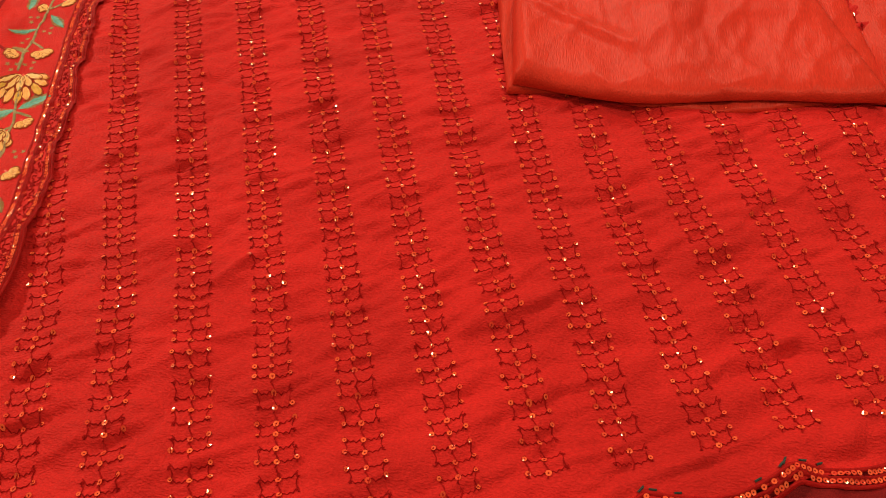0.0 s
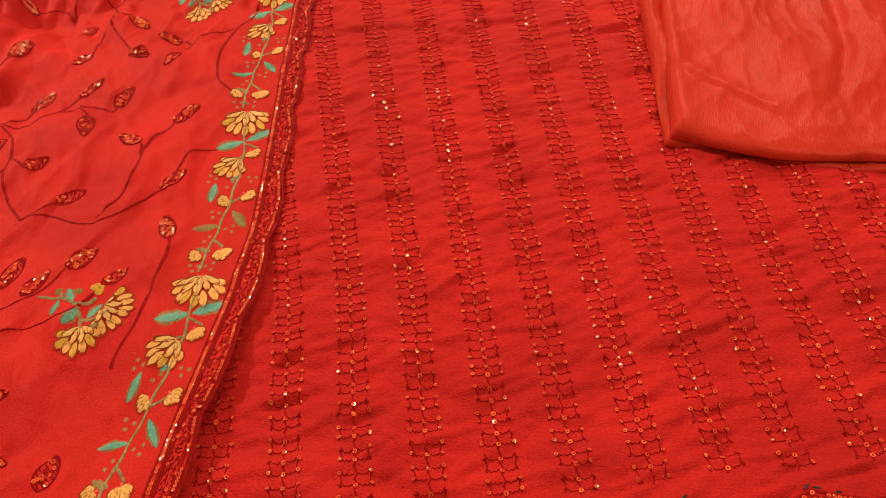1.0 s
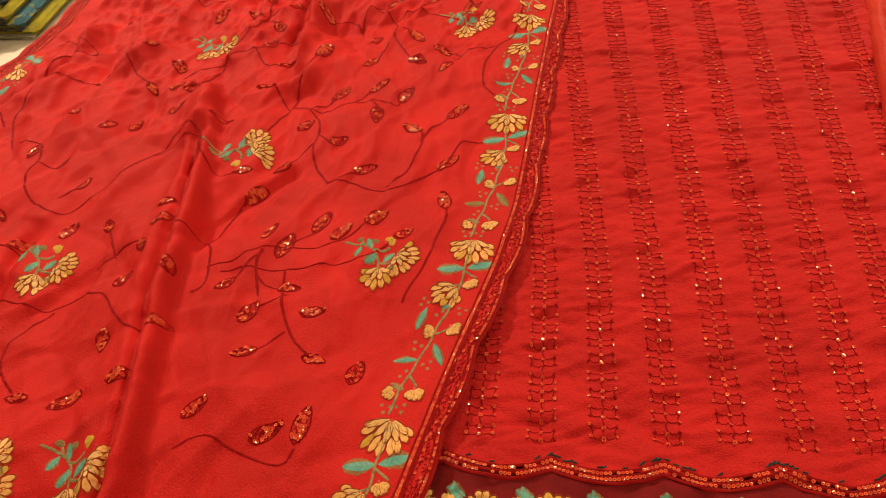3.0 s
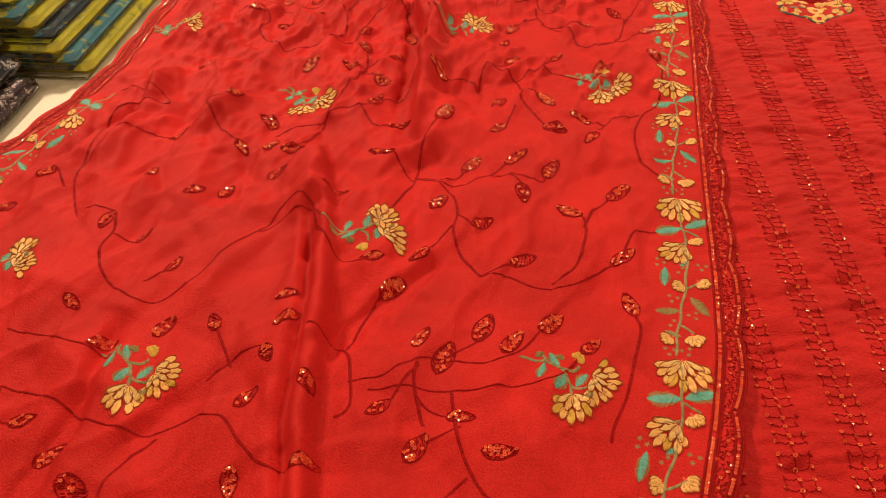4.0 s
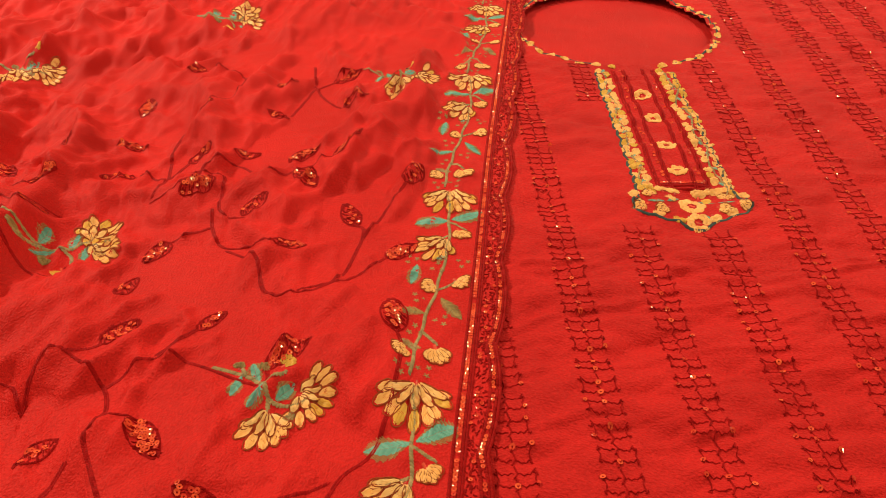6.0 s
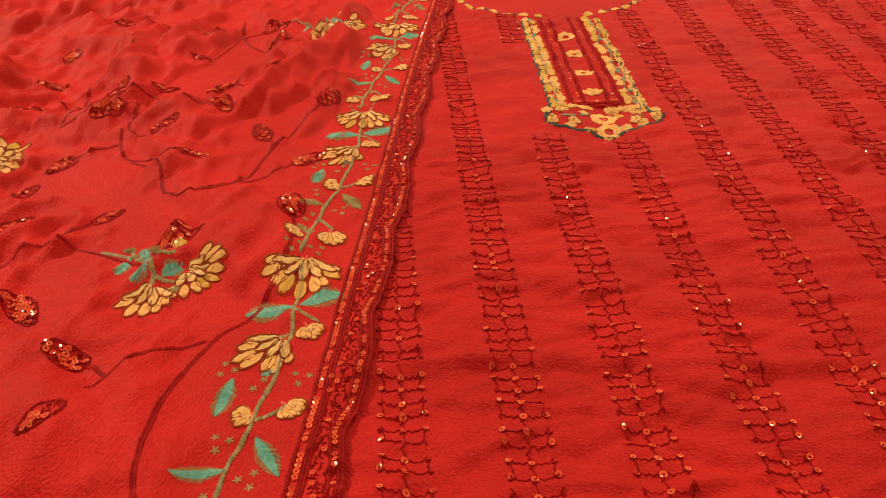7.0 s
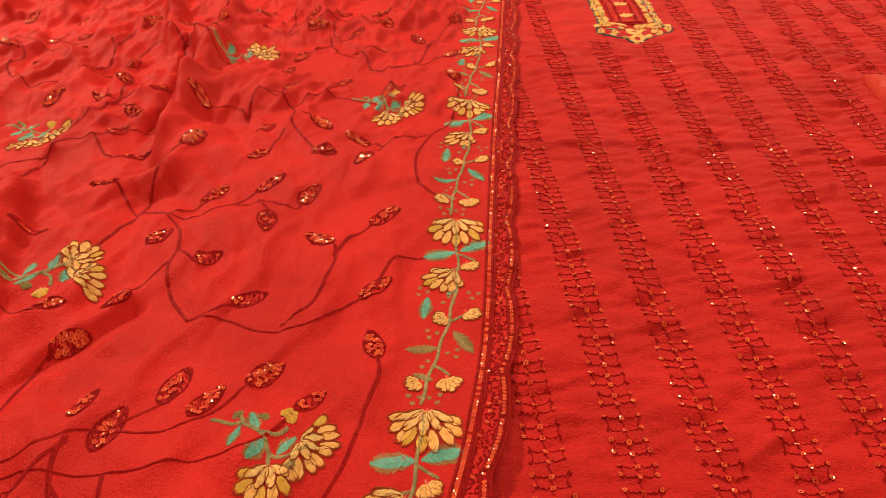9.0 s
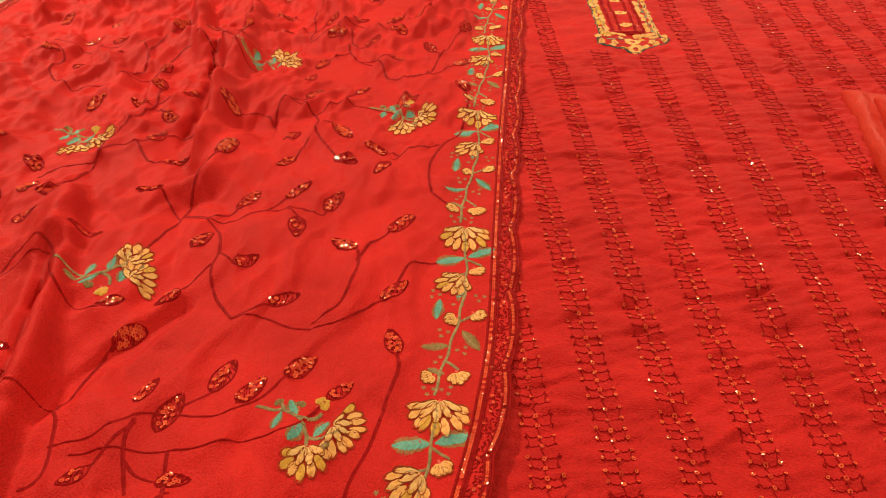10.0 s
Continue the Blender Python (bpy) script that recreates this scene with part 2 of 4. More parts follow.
def dupatta_z(x, y):
    rough = np.clip((y - 0.62 - 0.45 * (x + 0.45)) / 0.5, 0.15, 1.0)  # more crumpled further up
    z = 0.0150 + 0.0040 * DX(x, y) + (0.5 + 0.5 * rough) * (0.0105 * DY(x, y) - 0.0105 * DV(x, y)) + (0.0008 + 0.0050 * rough) * DC(x, y)
    z = z + ridge(x, y, [(-0.765, 0.70), (-0.705, 0.615), (-0.63, 0.485), (-0.575, 0.36), (-0.52, 0.27), (-0.475, 0.19), (-0.415, 0.02)], 0.028, 0.008, 0.036)
    z = z + ridge(x, y, [(-0.725, 0.615), (-0.647, 0.485), (-0.592, 0.36), (-0.537, 0.27), (-0.492, 0.19), (-0.432, 0.02)], -0.014, 0.006, 0.006)
    z = z + ridge(x, y, [(-0.82, 1.06), (-0.75, 0.97), (-0.70, 0.84), (-0.66, 0.74)], 0.030, 0.020, 0.009)
    z = z + ridge(x, y, [(-0.93, 1.17), (-0.86, 1.07), (-0.815, 1.0)], 0.024, 0.018, 0.009)
    z = z + ridge(x, y, [(-1.20, 1.17), (-1.15, 1.10), (-1.11, 1.04)], 0.020, 0.016, 0.010, 0.03)
    z = z + ridge(x, y, [(-0.735, 1.42), (-0.73, 1.34), (-0.715, 1.25)], 0.018, 0.014, 0.010)
    z = z + ridge(x, y, [(-0.66, 0.86), (-0.645, 0.74), (-0.70, 0.66)], 0.012, 0.018, 0.010)
    z = z + ridge(x, y, [(-0.95, 0.80), (-0.90, 0.66), (-0.89, 0.50)], 0.012, 0.03, 0.012)
    z = z + ridge(x, y, [(-0.60, 1.50), (-0.56, 1.30), (-0.57, 1.12)], 0.014, 0.020, 0.011)
    z = z + ridge(x, y, [(-1.02, 1.45), (-0.97, 1.33), (-0.98, 1.20)], 0.018, 0.02, 0.011)
    for line, high in (([(-0.555, 0.60), (-0.60, 0.47), (-0.61, 0.40)], -0.006), ([(-0.93, 1.22), (-0.87, 1.12), (-0.835, 1.03)], -0.007),
                       ([(-0.84, 1.20), (-0.76, 1.02), (-0.73, 0.93)], 0.008), ([(-0.735, 0.68), (-0.70, 0.60), (-0.66, 0.50)], -0.006),
                       ([(-0.79, 0.99), (-0.74, 0.88), (-0.71, 0.78)], -0.008), ([(-0.66, 1.32), (-0.64, 1.22), (-0.62, 1.14)], -0.007),
                       ([(-0.86, 0.98), (-0.80, 0.86), (-0.77, 0.72)], 0.006), ([(-1.05, 1.08), (-0.99, 0.98), (-0.96, 0.88)], -0.007),
                       ([(-1.04, 0.80), (-0.99, 0.66), (-0.98, 0.56)], 0.007), ([(-0.80, 0.42), (-0.76, 0.30), (-0.74, 0.16)], -0.008),
                       ([(-1.08, 1.36), (-1.05, 1.24), (-1.06, 1.14)], 0.009), ([(-0.50, 1.28), (-0.49, 1.18), (-0.50, 1.06)], -0.006)):
        z = z + ridge(x, y, line, 1.7 * high, 0.012, 0.0075, 0.05)
    # the hem lies close to the tunic and lifts a little further down
    gap = np.clip((edge_x(y) - x) / 0.10, 0, 1)
    flat = 0.0105 + 0.013 * np.clip((0.64 - y) / 0.18, 0, 1) + 0.0012 * KX(x * 1.7, y * 1.7)
    z = flat * (1 - gap) + z * gap
    lap = np.clip((x - left_x(y)) / 0.08, 0, 1)
    z = z * lap + (0.004 + 0.001 * DZ(x, y)) * (1 - lap)
    over = kurta_uv(x, y)[0] > -0.165
    return np.maximum(z, np.where(over, kurta_z(x, y) + 0.003, 0.003))


# ---- the room ----
bm = bmesh.new()
box(bm, -2.6, -1.6, -0.04, 1.6, 3.0, 0.0, 0.008)
table = thing("display_table", "wide cream laminate display table under the fabrics", "table")
part("tabletop", bm, TABLE, table)
for lx, ly in ((-2.45, -1.45), (1.45, -1.45), (-2.45, 2.85), (1.45, 2.85)):
    part("leg", box(bmesh.new(), lx - 0.04, ly - 0.04, -0.78, lx + 0.04, ly + 0.04, -0.04, 0.005), TABLE, table)
for nm, dims, mt in (("floor", (-4, -3, -0.9, 3, 4.6, -0.78), FLOOR), ("ceiling", (-4, -3, 2.1, 3, 4.6, 2.2), WALL),
                     ("wall_north", (-4, 4.6, -0.9, 3, 4.7, 2.2), WALL), ("wall_south", (-4, -3.1, -0.9, 3, -3, 2.2), WALL),
                     ("wall_east", (3, -3, -0.9, 3.1, 4.6, 2.2), WALL), ("wall_west", (-4.1, -3, -0.9, -4, 4.6, 2.2), WALL)):
    tagged(part(nm, box(bmesh.new(), *dims), mt, None, "plain cream shop " + nm.split("_")[0]), kind="structure", category=nm.split("_")[0])
# unseen fittings, put in to carry the key, glint and fill lamps
for lx, ly, watts, side in LIGHT_SPOTS:
    fitting = thing("unseen_light_panel", "square warm white overhead panel, out of view, placed for key and fill light", "lamp", "ceiling lights")
    part("frame", box(bmesh.new(), lx - side * 0.6, ly - side * 0.6, 2.075, lx + side * 0.6, ly + side * 0.6, 2.1, 0.004), WALL, fitting)
    lamp = bpy.data.lights.new("panel_light", "AREA")
    lamp.shape, lamp.size, lamp.energy, lamp.color = "SQUARE", side, watts, (1.0, 0.82, 0.62)
    lo = new("panel_light", lamp)
    lo.matrix_world = Matrix.Translation((lx, ly, 2.07))
    lo.parent = fitting

# ---- tunic ----
kurta = thing("kurta", "unstitched red georgette tunic with sequin stripes, lying flat", "clothing")
NECK_TIP = (0.284, 0.845)
NECK_C, NECK_R = (0.287, 1.272), (0.115, 0.120)


def in_neck(u, v):
    return ((u - NECK_C[0]) / NECK_R[0]) ** 2 + ((v - NECK_C[1]) / NECK_R[1]) ** 2 < 1


def sheet(name, us, vs, to_xy, zf, mat, parent, label, skip=None):
    uu, vv = np.meshgrid(us, vs)
    x, y = to_xy(uu, vv)
    z = zf(x, y)
    verts = np.stack([x.ravel(), y.ravel(), z.ravel()], 1).tolist()
    n = len(us)
    faces = []
    for j in range(len(vs) - 1):
        for i in range(n - 1):
            if skip is None or not skip((us[i] + us[i + 1]) / 2, (vs[j] + vs[j + 1]) / 2):
                a = j * n + i
                faces.append((a, a + 1, a + n + 1, a + n))
    return link_mesh(name, verts, faces, mat, parent, label)


sheet("front_panel", np.arange(-0.16, 0.80, 0.0036), np.concatenate([np.arange(0, 0.85, 0.0024), np.arange(0.85, 1.75, 0.005)]),
      kurta_xy, kurta_z, RED_K, kurta, "red georgette front panel", lambda u, v: in_neck(u, v))
sheet("back_panel", np.arange(-0.16, 0.80, 0.02), np.arange(-0.02, 1.75, 0.02), kurta_xy,
      lambda x, y: kurta_z(x, y) * 0 + 0.0012, RED_K, kurta, "plain red back panel seen in the neck opening")


def column_u(k, v):
    k6 = min(max(k, -3), 6)
    return 0.146 + 0.0497 * k + max(0.0, v - 0.2) * (-0.058 + 0.019 * k6)


RUNG = 0.0090
for k in range(-3, 13):
    th, sq = Cloth(kurta_z), Cloth(kurta_z)
    v = 0.016 + random.uniform(0, 0.004)
    rung = 0
    while v < 1.62:
        rung += 1
        v += RUNG * (random.uniform(0.94, 1.06) + (0.08 if rung % 2 else -0.08))
        u = column_u(k, v)
        x, y = kurta_xy(u, v)
        if abs(u - NECK_TIP[0]) < 0.056 and v > 0.841 or in_neck((u - NECK_C[0]) * 0.9 + NECK_C[0], (v - NECK_C[1]) * 0.9 + NECK_C[1]):
            continue
        if x < float(edge_x(y)) - 0.06:
            continue
        jit = random.uniform(-0.0006, 0.0006)
        half = 0.0105 + random.uniform(-0.0007, 0.0007)
        for side in (-1, 1):
            run = []
            for i in range(7):
                q = i / 6
                du = side * half * (0.1 + 0.9 * q)
                dv = -0.0018 * (1 - (2 * q - 1) ** 2) + (0.0006 if i % 2 else -0.0005) + random.uniform(-.0005, .0005) + jit + 0.0016 * q
                run.append(kurta_xy(u + du, v + dv))
            th.thread(run, 0.0008, 0.0008)
            reach = RUNG * (0.95 if rung % 2 else 0.35)
            th.thread([kurta_xy(u + side * half, v + jit - 0.001), kurta_xy(u + side * (half - 0.0012), v + jit + reach * 0.5), kurta_xy(u + side * half, v + jit + reach)], 0.0008, 0.0008)
            for _ in range(2):
                a = random.uniform(0, 3)
                kx, kv = u + side * (half + random.uniform(-.001, .001)), v + jit + random.uniform(-.001, .001)
                th.thread([kurta_xy(kx - .001 * math.cos(a), kv - .001 * math.sin(a)), kurta_xy(kx + .001 * math.cos(a), kv + .001 * math.sin(a))], 0.0008, 0.0010)
            if random.random() < (0.68 if v < 0.585 else 0.25):
                sq.sequin(*kurta_xy(u + side * half * 1.02, v + jit + 0.001), random.uniform(0.0013, 0.0017), 0.17)
        if random.random() < (0.9 if v < 0.585 else 0.4):
            sq.sequin(*kurta_xy(u, v + jit - 0.001), random.uniform(0.0016, 0.0020), 0.17)
        th.thread([kurta_xy(u - 0.0012, v - 0.004), kurta_xy(u + 0.0010, v), kurta_xy(u - 0.0006, v + 0.005)], 0.0010, 0.0010)
    column = th.finish("embroidered_stripe", THREAD_DARK, kurta, "maroon thread ladder stitched with red sequins", kind="stuff")
    if column:
        sq.finish("sequin_work", SEQUIN, column, "tiny shiny red sequins", smooth=False, kind="stuff")


# ---- embroidery ----
def petal(cl, ox, oy, ang, r0, r1, width, count, rise):
    """One padded oval petal: two rows of short stitches that splay from its middle line, from r0 to r1 along ang."""
    c, s = math.cos(ang), math.sin(ang)
    mid, half = (r0 + r1) / 2, (r1 - r0) / 2
    for i in range(count):
        q = 2 * (i + 0.5) / count - 1
        reach = half * (1 - q * q) ** 0.36
        far, near = mid + reach * random.uniform(0.88, 1.06), mid - reach * random.uniform(0.90, 1.02)
        w = q * width * 0.5
        cut = mid + half * random.uniform(-0.22, 0.22)
        high = rise * (1 - 0.55 * q * q) * random.uniform(0.8, 1.15)
        for pts in ([(near, w * 0.62), ((near + cut) / 2, w * 0.86), (cut + 0.12 * half, w * 0.98)], [(cut - 0.10 * half, w * 0.90), ((far + cut) / 2, w), (far, w * 0.88)]):
            cl.thread([(ox + a * c - b * s, oy + a * s + b * c) for a, b in pts], width / count * 1.30, high, True)


def petal_outline(cl, ox, oy, ang, r0, r1, width, rise=0.0011):
    """A fine dark line round a petal."""
    c, s = math.cos(ang), math.sin(ang)
    mid, half = (r0 + r1) / 2, (r1 - r0) / 2
    pts = []
    for i in range(15):
        th = -2.6 + 5.2 * i / 14
        a = mid + 0.08 * half + half * 1.10 * math.copysign(abs(math.cos(th)) ** 0.85, math.cos(th))
        b = width * 0.56 * math.sin(th) * (0.80 if math.cos(th) < -0.3 else 1.0)
        pts.append((ox + a * c - b * s, oy + a * s + b * c))
    cl.thread(pts, 0.0005, rise)


def flower(surface, parent, x, y, ang, r, spread=2.5, outer=7, inner=4, gold=0.25, fine=8, slim=0.40):
    """A half-open embroidered bloom that fans out from (x, y) towards ang."""
    mid, rich, pale, line, heart = (Cloth(surface) for _ in range(5))
    wide = 2 * 0.80 * r * math.sin(spread / outer / 2)
    for i in range(outer):
        a = ang + spread * ((i + 0.5) / outer - 0.5) + random.uniform(-0.06, 0.06)
        rr = r * random.uniform(0.92, 1.06) * (1 - slim * ((2 * i + 1) / outer - 1) ** 2)
        petal(rich if random.random() < gold else mid, x, y, a, 0.50 * rr, rr, wide * 0.86, fine, 0.0014)
        petal_outline(line, x, y, a, 0.50 * rr, rr, wide * 0.92)
    for i in range(inner):
        q = (i + 0.5) / inner - 0.5
        a = ang + spread * 1.02 * q + random.uniform(-0.06, 0.06)
        rr = r * (0.60 - 0.10 * slim * abs(2 * q)) * random.uniform(0.92, 1.06)
        wi = 2 * 0.5 * rr * math.sin(spread / inner / 2) * 1.18
        petal(pale, x, y, a, 0.06 * r, rr, wi, fine, 0.0019)
        petal_outline(line, x, y, a, 0.08 * r, rr, wi * 1.02, 0.0017)
    heart.thread([(x, y), (x + 0.10 * r * math.cos(ang), y + 0.10 * r * math.sin(ang))], r * 0.10, 0.0030, True)
    ob = mid.finish("flower", PETAL, parent, "pale orange-yellow thread bloom")
    pale.finish("inner_petals", PETAL_PALE, ob, "raised pale yellow inner petals")
    rich.finish("gold_petals", PETAL_GOLD, ob, "golden outer petals")
    line.finish("outline", OUTLINE, ob, "thin brown outline stitches")
    heart.finish("knot", HEART, ob, "dark orange knot")
    return ob


def bud(surface, parent, x, y, ang, r, mat=None):
    """A small flower of five short petals with an orange knot."""
    cl, kn = Cloth(surface), Cloth(surface)
    r = r * 0.90
    rim = Cloth(surface)
    for i in range(5):
        q = (i - 2) / 2
        rr = r * random.uniform(0.92, 1.06) * (1 - 0.16 * q * q)
        petal(cl, x, y, ang + q * 0.62, 0.22 * r, rr, r * 0.44, 6, 0.0014 + 0.0005 * (i % 2))
        if r > 0.012:
            petal_outline(rim, x, y, ang + q * 0.62, 0.3 * r, rr, r * 0.40)
    kn.thread([(x, y), (x + 0.3 * r * math.cos(ang), y + 0.3 * r * math.sin(ang))], r * 0.3, 0.0018, True)
    ob = cl.finish("small_flower", mat or PETAL, parent, "small orange-yellow thread flower")
    kn.finish("knot", HEART, ob, "dark orange knot")
    rim.finish("outline", OUTLINE, ob, "thin brown outline stitches")
    return ob


def leaf(surface, parent, a, b, width, mat=None):
    """A leaf of slanting stitches either side of a midrib from a to b, with a darker rim."""
    cl, rim = Cloth(surface), Cloth(surface)
    ax, ay = a
    dx, dy = b[0] - ax, b[1] - ay
    n = math.hypot(dx, dy)
    dx, dy = dx / n, dy / n
    count = max(7, int(n / 0.0009))
    for i in range(count):
        q = (i + 0.5) / count
        w = width / 2 * math.sin(math.pi * min(1, q ** 0.75)) ** 0.8
        for side in (-1, 1):
            px, py = ax + dx * n * q, ay + dy * n * q
            k = w * random.uniform(0.95, 1.30)
            ex, ey = px + dx * k * 0.7 - dy * k * side, py + dy * k * 0.7 + dx * k * side
            mx, my = px + (ex - px) * 0.55, py + (ey - py) * 0.55
            cl.thread([(px, py), (mx, my)], 0.0018, 0.0015, True)
            rim.thread([(mx, my), (ex, ey)], 0.0011, 0.0011, True)
    ob = cl.finish("leaf", mat or AQUA, parent, "aqua thread leaf" if mat is None else "olive thread leaf")
    rim.finish("leaf_rim", OLIVE, ob, "olive stitched rim")
    return ob


def stem(surface, parent, name, lines, label, width=0.0028, mat=None):
    cl = Cloth(surface)
    for line in lines:
        pts = spline(line, 0.003)
        pts = [(px + 0.0008 * math.sin(i * 0.55), py) for i, (px, py) in enumerate(pts)]
        cl.thread(pts, width * 0.7, 0.0008)
        cl.cord(pts, width, 0.0015, 0.0019)
    return cl.finish(name, mat or STEM, parent, label)


# ---- dupatta ----
dupatta = thing("dupatta", "red crepe stole with floral embroidery and scalloped edges, loosely spread", "clothing")
ROWS_Y = np.concatenate([np.arange(-0.05, 1.25, 0.0032), np.arange(1.25, 2.1, 0.007)])
COLS = np.concatenate([np.linspace(0, 0.93, 290), np.linspace(0.935, 1.0, 22)])


def dupatta_xy(a, y):
    lo = left_x(y) - 0.006 * scallop(y)
    hi = edge_x(y) + 0.005 * (scallop(y) - 0.4) - 0.002
    return lo + (hi - lo) * a, y


sheet("cloth", COLS, ROWS_Y, dupatta_xy, dupatta_z, RED, dupatta, "red crepe cloth with soft wrinkles")


def border_frame(y, left=False):
    """Point on the stole's edge at y, with its tangent and its inward normal."""
    f = left_x if left else edge_x
    e = 0.02
    t = Vector((float(f(y + e) - f(y - e)), 2 * e)).normalized()
    n = Vector((-t.y, t.x)) if not left else Vector((t.y, -t.x))
    return Vector((float(f(y)), y)), t, n


def on_border(y0, a, s, left=False):
    p, t, n = border_frame(y0 + s, left)
    q = p + n * a
    return (q.x, q.y)


def edging(left):
    lines = [(0.0242, 0.0020), (0.0190, 0.0020), (0.0172, 0.0013)]
    ys = np.arange(-0.03, 2.0, 0.004)
    cord, sq, lace = Cloth(dupatta_z), Cloth(dupatta_z), Cloth(dupatta_z)
    for a, w in lines:
        cord.cord([on_border(y, a, 0, left) for y in ys], w, 0.0018)
    for shift in (-0.002, 0.0, 0.0038):
        cord.cord([on_border(y, 0.0050 + shift - 0.005 * (float(scallop(y)) - 0.4), 0, left) for y in ys], 0.0020, 0.0020)
    for y in np.arange(-0.03, 1.7, 0.0029):
        if random.random() < 0.9:
            sq.sequin(*on_border(y, 0.0216, 0, left), 0.0016, 0.17)
        if random.random() < 0.75:
            sq.sequin(*on_border(y, 0.0069 - 0.005 * (float(scallop(y)) - 0.4), 0, left), 0.0014, 0.12, 0.0012)
        depth = 0.0115 + 0.005 * (float(scallop(y)) - 0.4)
        for _ in range(7):
            a = 0.0180 - random.random() * depth
            b = random.uniform(-0.7, 0.7)
            p = on_border(y, a, 0, left)
            q = (p[0] + 0.0022 * math.cos(b * 3), p[1] + 0.0022 * math.sin(b * 3))
            lace.thread([p, q], 0.0009, 0.0008)
        if random.random() < 0.35:
            sq.sequin(*on_border(y, 0.0180 - random.random() * depth, 0, left), 0.0014, 0.15)
    band = cord.finish("scalloped_edging", THREAD_RED, dupatta, "red corded scalloped edging")
    lace.finish("lace_fill", LACE, band, "dense dark red stitching", kind="stuff")
    sq.finish("sequin_work", SEQUIN, band, "tiny shiny red sequins", smooth=False, kind="stuff")


edging(False)
edging(True)

GAR = 0.2193


def garland(y0, left=False, tone=None):
    """One repeat of the floral garland along the stole's edge, upward from the big bloom at y0."""
    sgn = 1 if not left else -1
    A = 0.053 if not left else 0.050

    def P(dx, dy):
        s = dx * -0.196 + dy * 0.98
        a = -(dx * 0.98 + dy * 0.196)
        return on_border(y0, A + a, s, left)

    def turn(deg):
        p, t, n = border_frame(y0 + 0.05, left)
        base = math.atan2(t.y, t.x)
        return base + sgn * (math.radians(deg) - math.radians(101.3))

    S = dupatta_z
    g = stem(S, dupatta, "garland", [[P(-.004, .005), P(-.008, .027), P(-.011, .051), P(-.014, .09), P(-.019, .133), P(-.027, .166), P(-.041, .21)],
                                     [P(-.008, .027), P(-.014, .03)], [P(-.010, .045), P(.004, .036)], [P(-.014, .09), P(-.002, .104)], [P(-.024, .15), P(-.035, .142)],
                                     [P(-.028, .168), P(-.012, .164)]], "olive stem with blooms and leaves", 0.0022)
    flower(S, g, *P(.002, .002), turn(-76), 0.0355, 2.45, 9, 5)
    bud(S, g, *P(-.011, .027), turn(228), 0.0145)
    leaf(S, g, P(-.005, .030), P(-.020, .031), 0.006, OLIVE)
    bud(S, g, *P(.002, .036), turn(-58), 0.0175)
    leaf(S, g, P(-.013, .063), P(-.033, .052), 0.0075, tone)
    leaf(S, g, P(-.008, .082), P(.012, .064), 0.0085, tone)
    bud(S, g, *P(-.015, .097), turn(228), 0.0145)
    bud(S, g, *P(-.006, .105), turn(-25), 0.0155)
    flower(S, g, *P(-.024, .148), turn(250), 0.030, 2.05, 7, 4, fine=8)
    leaf(S, g, P(-.036, .113), P(-.032, .088), 0.009)
    leaf(S, g, P(-.017, .128), P(-.023, .118), 0.006)
    bud(S, g, *P(-.019, .161), turn(-45), 0.0155)
    leaf(S, g, P(-.029, .171), P(-.053, .158), 0.014)
    leaf(S, g, P(-.027, .172), P(-.006, .190), 0.014)
    spots = Cloth(S)
    for dx, dy in ((-.014, .044), (.003, .013), (-.010, .008), (-.001, .06), (-.020, .112), (-.004, .123), (-.042, .118), (-.022, .075)):
        for off in range(3):
            cx, cy = P(dx + 0.0042 * math.cos(off * 2.1 + dy * 90), dy + 0.0042 * math.sin(off * 2.1 + dy * 90))
            for i in range(5):
                a = i * math.tau / 5
                spots.thread([(cx, cy), (cx + 0.0021 * math.cos(a), cy + 0.0021 * math.sin(a))], 0.0020, 0.0014, True)
    spots.finish("knot_work", OLIVE, g, "tiny olive knots", kind="stuff")


for i in range(-2, 6):
    garland(0.5475 + GAR * 0.98 * i, False, None if i % 2 else OLIVE)
for i in (-2, -1, 0, 3, 4):  # the border is turned under between
    garland(0.49 + GAR * 0.98 * i, True)


